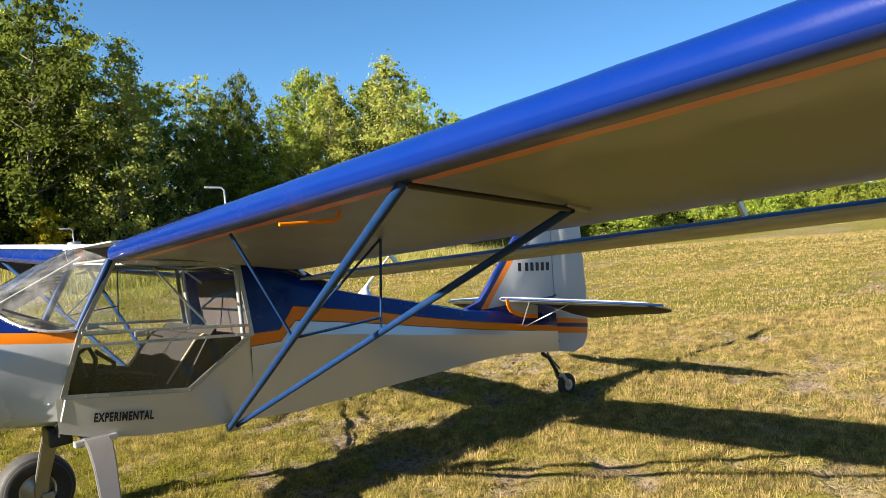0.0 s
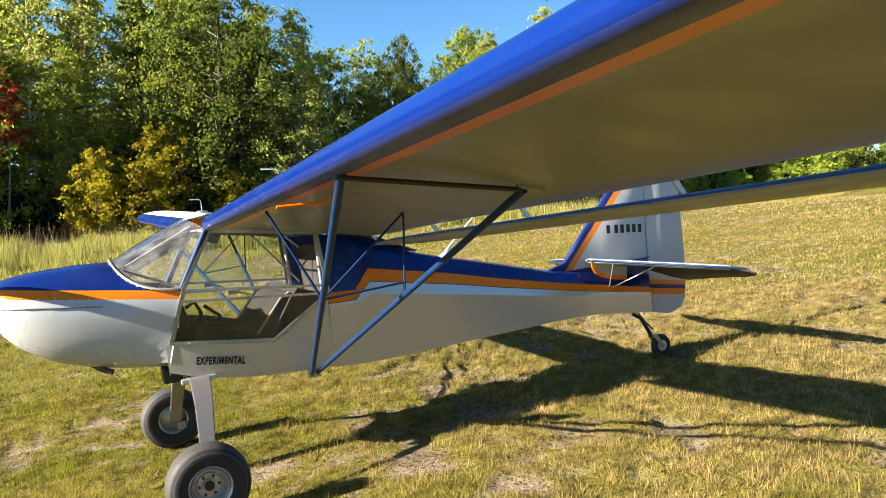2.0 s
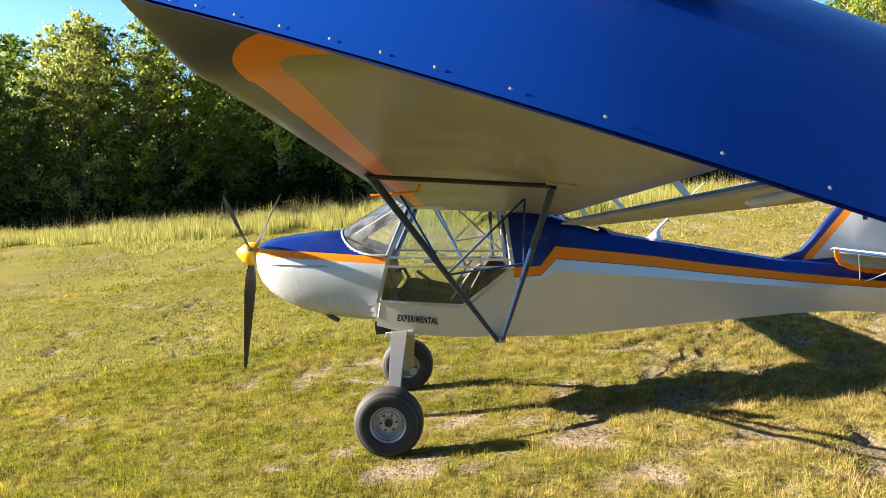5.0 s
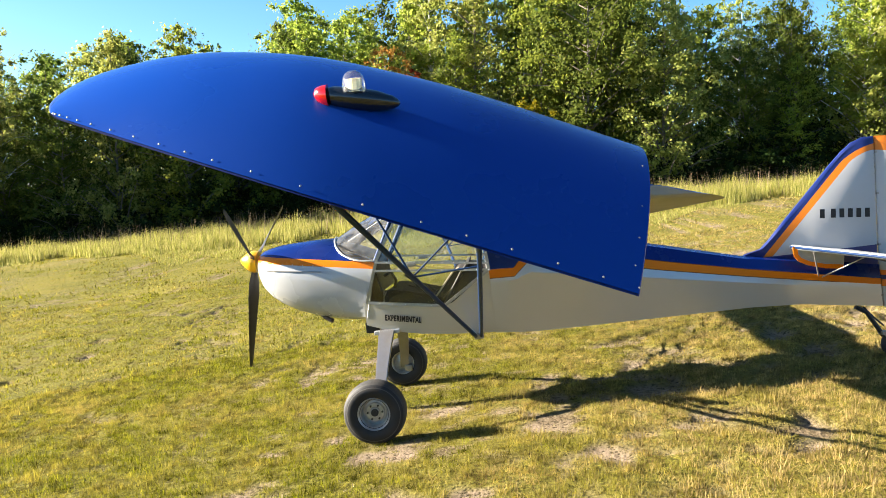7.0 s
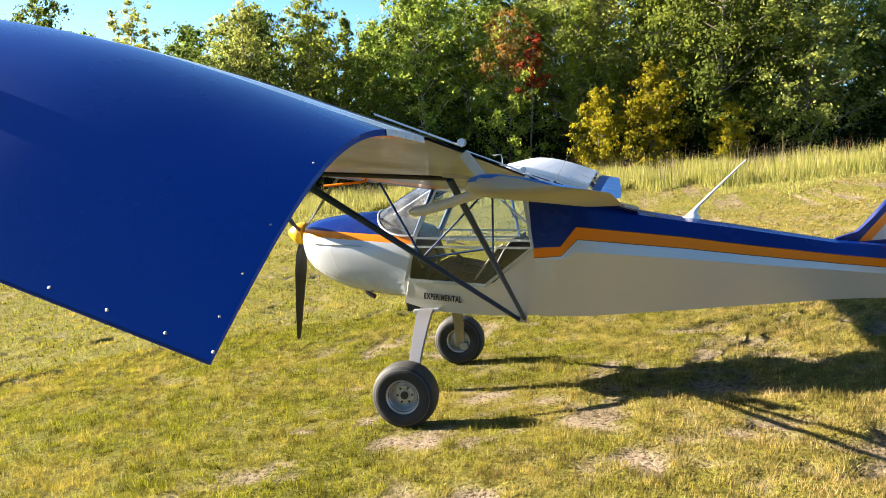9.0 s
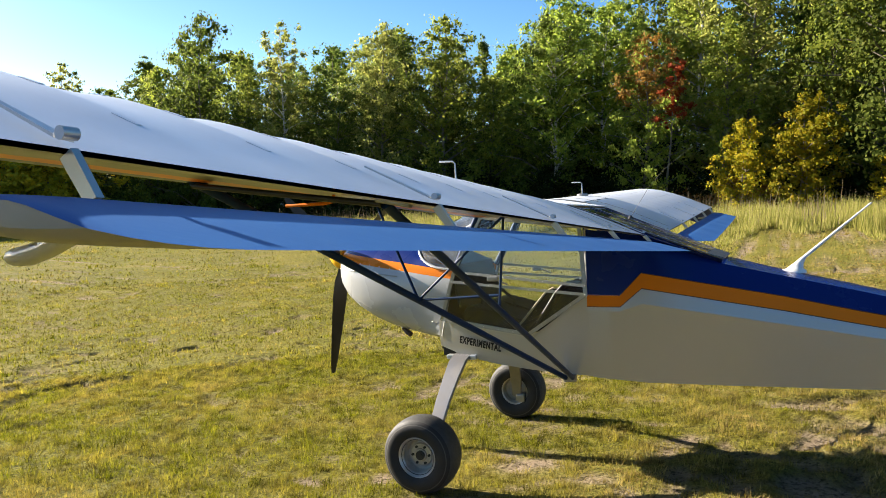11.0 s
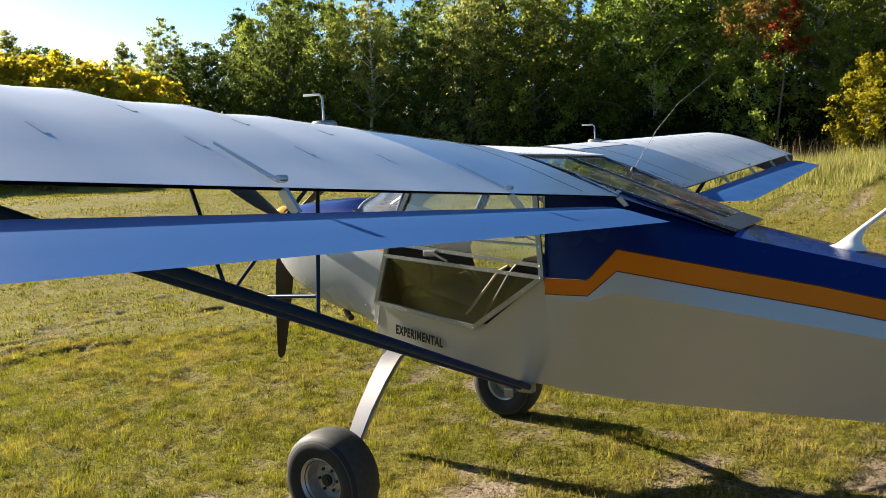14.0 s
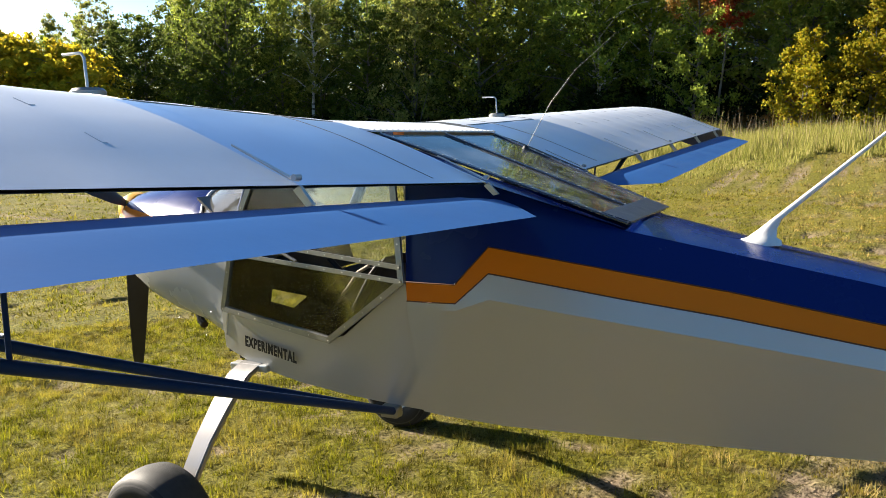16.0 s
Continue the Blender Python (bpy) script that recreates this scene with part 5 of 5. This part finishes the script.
    tubes("jury_strut", [[jf, jv], [jf + Vector((0, 0, 0.0)), jr + Vector((0, 0, 0.06))]], 0.0055, M_STRUT)
    # landing gear
    gear = new("main_gear")
    gear.parent = plane
    tagged(gear, "flat polished aluminium gear leg with a fat black tyre")
    bm = bmesh.new()
    loops = []
    for y, z, w, x in ((0.25, 0.735, 0.062, 0.042), (0.40, 0.715, 0.060, 0.042), (0.47, 0.690, 0.058, 0.040), (0.56, 0.605, 0.052, 0.030), (0.66, 0.480, 0.046, 0.012), (0.74, 0.350, 0.042, -0.005), (0.79, 0.255, 0.040, -0.020), (0.80, 0.190, 0.040, -0.025)):
        loops.append([Vector((x - w, s * (y + 0.012), z + 0.006)), Vector((x + w, s * (y + 0.012), z + 0.006)), Vector((x + w, s * (y - 0.012), z - 0.006)), Vector((x - w, s * (y - 0.012), z - 0.006))])
    rings(bm, loops)
    bmesh.ops.bevel(bm, geom=bm.edges[:], offset=0.005, segments=2, affect="EDGES")
    part("gear_leg", bm, M_LEG, gear, smooth=40)
    bm = bmesh.new()
    block(bm, (0.04, s * 0.395, 0.705), (0.20, 0.05, 0.03), bevel=0.006)
    part("leg_clamp", bm, M_ALU, gear)
    hub_y, hx, hz = s * 0.865, -0.040, 0.222
    wheel = new("wheel")
    wheel.parent = gear
    bm = bmesh.new()
    prof = [(0.100, -0.070), (0.125, -0.088), (0.160, -0.098), (0.195, -0.090), (0.214, -0.070), (0.222, -0.035), (0.224, 0.0), (0.222, 0.035), (0.214, 0.070), (0.195, 0.090), (0.160, 0.098), (0.125, 0.088), (0.100, 0.070)]
    rings(bm, [[Vector((hx + r * math.cos(a), hub_y + w, hz + r * math.sin(a))) for r, w in prof] for a in (k * math.pi / 24 for k in range(49))], cap=False, closed=False)
    bmesh.ops.remove_doubles(bm, verts=bm.verts, dist=0.0005)
    part("tyre", bm, M_TYRE, wheel, "fat worn black tyre", smooth=40)
    bm = bmesh.new()
    prof = [(0.012, 0.030), (0.034, 0.030), (0.038, 0.022), (0.064, 0.022), (0.070, 0.012), (0.086, 0.008), (0.092, 0.022), (0.096, 0.060), (0.100, 0.064), (0.104, 0.074), (0.114, 0.084), (0.119, 0.080), (0.106, 0.060), (0.100, 0.0), (0.104, -0.060), (0.112, -0.078), (0.096, -0.068), (0.088, -0.01), (0.050, -0.02), (0.012, -0.03)]
    rings(bm, [[Vector((hx + r * math.cos(a), hub_y + s * w, hz + r * math.sin(a))) for r, w in prof] for a in (k * math.pi / 20 for k in range(41))], cap=False, closed=False)
    bmesh.ops.remove_doubles(bm, verts=bm.verts, dist=0.0005)
    part("rim", bm, paint("cast_rim", (0.46, 0.45, 0.43), rough=0.36, metal=0.65, grime=0.35, scale=25), wheel, "dull silver wheel rim with bolts", smooth=35)
    for k in range(6):
        bm = bmesh.new()
        a = k * math.pi / 3
        q = Vector((hx + 0.052 * math.cos(a), hub_y + s * 0.021, hz + 0.052 * math.sin(a)))
        tube(bm, [q, q + Vector((0, s * 0.012, 0))], 0.0075, 6)
        part("wheel_bolt", bm, M_BLACK, wheel)
    bm = bmesh.new()
    tube(bm, [(hx, hub_y + s * 0.02, hz), (hx, hub_y + s * 0.042, hz)], 0.027, 14)
    tube(bm, [(hx, hub_y + s * 0.042, hz), (hx, hub_y + s * 0.046, hz)], 0.017, 12)
    part("hub_cap", bm, M_BLACK, wheel)
    bm = bmesh.new()
    tube(bm, [(hx, s * 0.79, hz), (hx, hub_y, hz)], 0.02, 8)
    block(bm, (hx + 0.05, s * 0.80, hz - 0.05), (0.07, 0.05, 0.06), bevel=0.01)
    part("brake", bm, M_STEEL, gear)

# ---- tail ----
def plate(poly, half, material, name, parent, label="", lift=0.0):
    """An upright plate with rounded edges, from an outline in x and z."""
    bm = bmesh.new()
    mid = Vector((sum(q[0] for q in poly) / len(poly), 0, sum(q[1] for q in poly) / len(poly)))
    pts = [Vector((x, 0, z)) for x, z in poly]
    inn = [q + (mid - q).normalized() * min(0.03, (mid - q).length * 0.3) for q in pts]
    rings(bm, [[q + Vector((0, -half, 0)) for q in inn], [q + Vector((0, -half * 0.45, 0)) for q in pts], [q + Vector((0, half * 0.45, 0)) for q in pts], [q + Vector((0, half, 0)) for q in inn]])
    return part(name, bm, material, parent, label, smooth=35)


FIN = [(2.87, 0.925), (3.00, 0.955), (3.09, 1.035), (3.20, 1.150), (3.40, 1.352), (3.60, 1.556), (3.70, 1.650), (3.78, 1.712), (3.87, 1.745), (3.955, 1.744), (3.93, 1.30), (3.90, 0.80), (3.89, 0.60), (3.4, 0.80)]
fin = plate(FIN, 0.022, M_FIN, "fin", plane, "silver tail fin with blue and orange leading edge")
RUD = [(3.965, 1.744), (4.06, 1.738), (4.20, 1.692), (4.315, 1.63), (4.345, 1.56), (4.345, 0.90), (4.325, 0.60), (4.300, 0.47), (4.235, 0.395), (4.10, 0.365), (3.915, 0.405), (3.912, 0.80), (3.940, 1.30)]
rudder = plate(RUD, 0.018, M_RUDDER, "rudder", plane, "silver rudder with orange and blue bands")
for z in (0.50, 0.90, 1.30, 1.62):
    bm = bmesh.new()
    tube(bm, [(lerp(3.90, 3.96, (z - 0.5) / 1.2), -0.028, z), (lerp(3.90, 3.96, (z - 0.5) / 1.2), 0.028, z)], 0.010, 6)
    part("rudder_hinge", bm, M_STEEL, rudder)


def stab_z(x, y):
    return 0.958 - 0.205 * (x - 3.25) - 0.006 * abs(y)


for s in (-1, 1):
    def flat(poly, half, material, name, label="", drop=0.0):
        bm = bmesh.new()
        pts = [Vector((x, s * y, stab_z(x, y) - drop * max(0, x - 3.70))) for x, y in poly]
        mid = sum(pts, Vector()) / len(pts)
        inn = [q + (mid - q).normalized() * 0.03 for q in pts]
        rings(bm, [[q + Vector((0, 0, -half)) for q in inn], [q + Vector((0, 0, -half * 0.4)) for q in pts], [q + Vector((0, 0, half * 0.4)) for q in pts], [q + Vector((0, 0, half)) for q in inn]])
        return part(name, bm, material, plane, label, smooth=35)
    flat([(3.235, 0.03), (3.26, 0.20), (3.40, 0.62), (3.56, 0.98), (3.66, 1.12), (3.70, 1.13), (3.70, 0.03)], 0.018, M_WHITE, "stabilizer", "silver horizontal stabilizer with a blue leading edge")
    tubes("leading_edge", [[Vector((x, s * y, stab_z(x, y))) for x, y in ((3.235, 0.05), (3.26, 0.20), (3.40, 0.62), (3.56, 0.98), (3.66, 1.12), (3.78, 1.185))]], 0.009, M_STRUT)
    # dark brown on both faces, unlike the silver stabilizer
    flat([(3.712, 0.06), (3.712, 1.145), (3.77, 1.190), (3.83, 1.214), (3.868, 1.200), (3.93, 1.07), (4.03, 0.70), (4.12, 0.38), (4.18, 0.17), (4.04, 0.07)], 0.014, M_DULL, "elevator", "dark brown elevator drooping behind the stabilizer", drop=0.20)
    tubes("tail_brace", [[(3.42, s * 0.06, 0.690), (3.62, s * 0.42, stab_z(3.62, 0.42) - 0.015)], [(3.42, s * 0.06, 0.690), (3.30, s * 0.30, stab_z(3.30, 0.30) - 0.015)]], 0.005, M_ALU, "thin brace tubes under the stabilizer")
# orange line curling under the stabilizer root, round a silver patch
for s in (-1, 1):
    line = [Vector((3.24, s * 0.112, 0.965)), Vector((3.235, s * 0.121, 0.905)), Vector((3.26, s * 0.124, 0.862)), Vector((3.33, s * 0.120, 0.825)), Vector((3.45, s * 0.104, 0.790)), Vector((3.60, s * 0.082, 0.765))]
    bm = bmesh.new()
    inner = [q + Vector((0.004, s * 0.001, 0.006)) for q in line] + [Vector((3.62, s * 0.075, 0.855)), Vector((3.44, s * 0.092, 0.900)), Vector((3.30, s * 0.108, 0.935))]
    slab(bm, inner, (0, s * 0.003, 0))
    part("tail_patch", bm, M_WHITE, fuselage, "silver patch under the stabilizer")
    bm = bmesh.new()
    for a, b in zip(line, line[1:]):
        up = Vector((-(b - a).z, 0, (b - a).x)).normalized() * 0.017
        slab(bm, [a + up, b + up, b - up, a - up], (0, s * 0.007, 0))
    part("tail_stripe", bm, M_ORANGE, fuselage, "orange line curling under the stabilizer")

tail = new("tail_wheel")
tail.parent = plane
tagged(tail, "small steerable tail wheel on a dark spring")
bm = bmesh.new()
tube(bm, [(3.70, 0, 0.425), (3.78, 0, 0.375), (3.85, 0, 0.25), (3.89, 0, 0.175)], 0.018, 8)
tube(bm, [(3.76, 0, 0.42), (3.83, 0, 0.33), (3.90, 0, 0.255)], 0.007, 6)
part("tail_spring", bm, M_BLACK, tail)
bm = bmesh.new()
for s in (-1, 1):
    slab(bm, [(3.87, s * 0.035, 0.20), (3.91, s * 0.035, 0.21), (3.985, s * 0.035, 0.10), (3.955, s * 0.035, 0.085)], (0, s * 0.006, 0))
block(bm, (3.89, 0, 0.20), (0.05, 0.075, 0.03), bevel=0.006)
part("tail_fork", bm, M_STEEL, tail)
bm = bmesh.new()
prof = [(0.045, -0.020), (0.075, -0.028), (0.097, -0.018), (0.102, 0.0), (0.097, 0.018), (0.075, 0.028), (0.045, 0.020)]
rings(bm, [[Vector((3.968 + r * math.cos(a), w, 0.100 + r * math.sin(a))) for r, w in prof] for a in (k * math.pi / 14 for k in range(29))], cap=False, closed=False)
bmesh.ops.remove_doubles(bm, verts=bm.verts, dist=0.0005)
part("tyre", bm, M_RUBBER, tail, smooth=50)
bm = bmesh.new()
tube(bm, [(3.968, -0.026, 0.10), (3.968, 0.026, 0.10)], 0.048, 14)
part("rim", bm, M_ALU, tail, smooth=40)

# ---- antennas, pitot tube, markings ----
bm = bmesh.new()
rings(bm, [[Vector((x + 0.5 * l * math.cos(a), 0.5 * w * math.sin(a), z)) for a in (k * math.pi / 7 for k in range(14))] for x, z, l, w in ((1.950, 1.160, 0.155, 0.070), (1.950, 1.176, 0.150, 0.064), (1.965, 1.187, 0.090, 0.034), (1.985, 1.215, 0.055, 0.020), (2.01, 1.245, 0.032, 0.013), (2.36, 1.540, 0.014, 0.008))])
part("blade_antenna", bm, paint("white_antenna", (0.72, 0.72, 0.70), rough=0.35), plane, "white swept antenna on the rear deck", smooth=50)
bm = bmesh.new()
tube(bm, [(0.985, 0.40, 1.525), (1.03, 0.40, 1.60), (1.11, 0.40, 1.72), (1.22, 0.40, 1.84), (1.40, 0.40, 1.97)], 0.0015, 6, taper=0.6)
rings(bm, [[Vector((0.985 + r * math.cos(a), 0.40 + r * math.sin(a), z)) for a in (k * math.pi / 6 for k in range(12))] for z, r in ((1.512, 0.020), (1.530, 0.018), (1.545, 0.008))])
part("whip_antenna", bm, M_BLACK, plane, "thin curved whip antenna")
bm = bmesh.new()
tube(bm, [(0.165, -2.33, 1.632), (0.345, -2.33, 1.630), (0.372, -2.33, 1.634), (0.382, -2.33, 1.655), (0.384, -2.33, 1.700)], 0.006, 8)
part("pitot_tube", bm, M_ORANGE, plane, "thin bent orange pitot tube")

# lettering on the cabin's side, plain bars on the fin
for s in (-1, 1):
    cu = bpy.data.curves.new("lettering", "FONT")
    cu.body, cu.size, cu.align_x, cu.extrude, cu.offset = "EXPERIMENTAL", 0.058, "LEFT", 0.0006, 0.0027
    cu.space_character = 1.18
    tmp = bpy.data.objects.new("lettering", cu)
    me = bpy.data.meshes.new_from_object(tmp)
    wide = max(v.co.x for v in me.vertices)
    k = 0.285 / wide
    a = Vector((0.035, -0.4145, 0.800)) if s < 0 else Vector((0.322, 0.434, 0.748))
    xdir = Vector((0.995, -0.066, -0.175)) if s < 0 else Vector((-0.995, -0.066, 0.175))
    xdir.normalize()
    zdir = Vector((0.16, s * 0.10, 0.98)).normalized()
    ydir = zdir - xdir * zdir.dot(xdir)
    nrm = xdir.cross(ydir)
    for vert in me.vertices:
        c = vert.co.copy()
        vert.co = a + xdir * c.x * k + ydir * c.y * 1.05 + nrm * (c.z + 0.003)
    me.materials.append(M_BAR)
    ob = new("lettering", me)
    ob.parent = cabin
    tagged(ob, "black painted word")
    for k in range(6):
        x = 3.488 + 0.064 * k + (0.02 if k else 0)
        bm = bmesh.new()
        slab(bm, [(x, s * 0.0225, 1.156 - 0.006 * k), (x + 0.036, s * 0.0225, 1.152 - 0.006 * k), (x + 0.042, s * 0.0225, 1.222 - 0.006 * k), (x + 0.006, s * 0.0225, 1.226 - 0.006 * k)], (0, s * 0.002, 0))
        part("marking_bar", bm, M_BAR, fin)
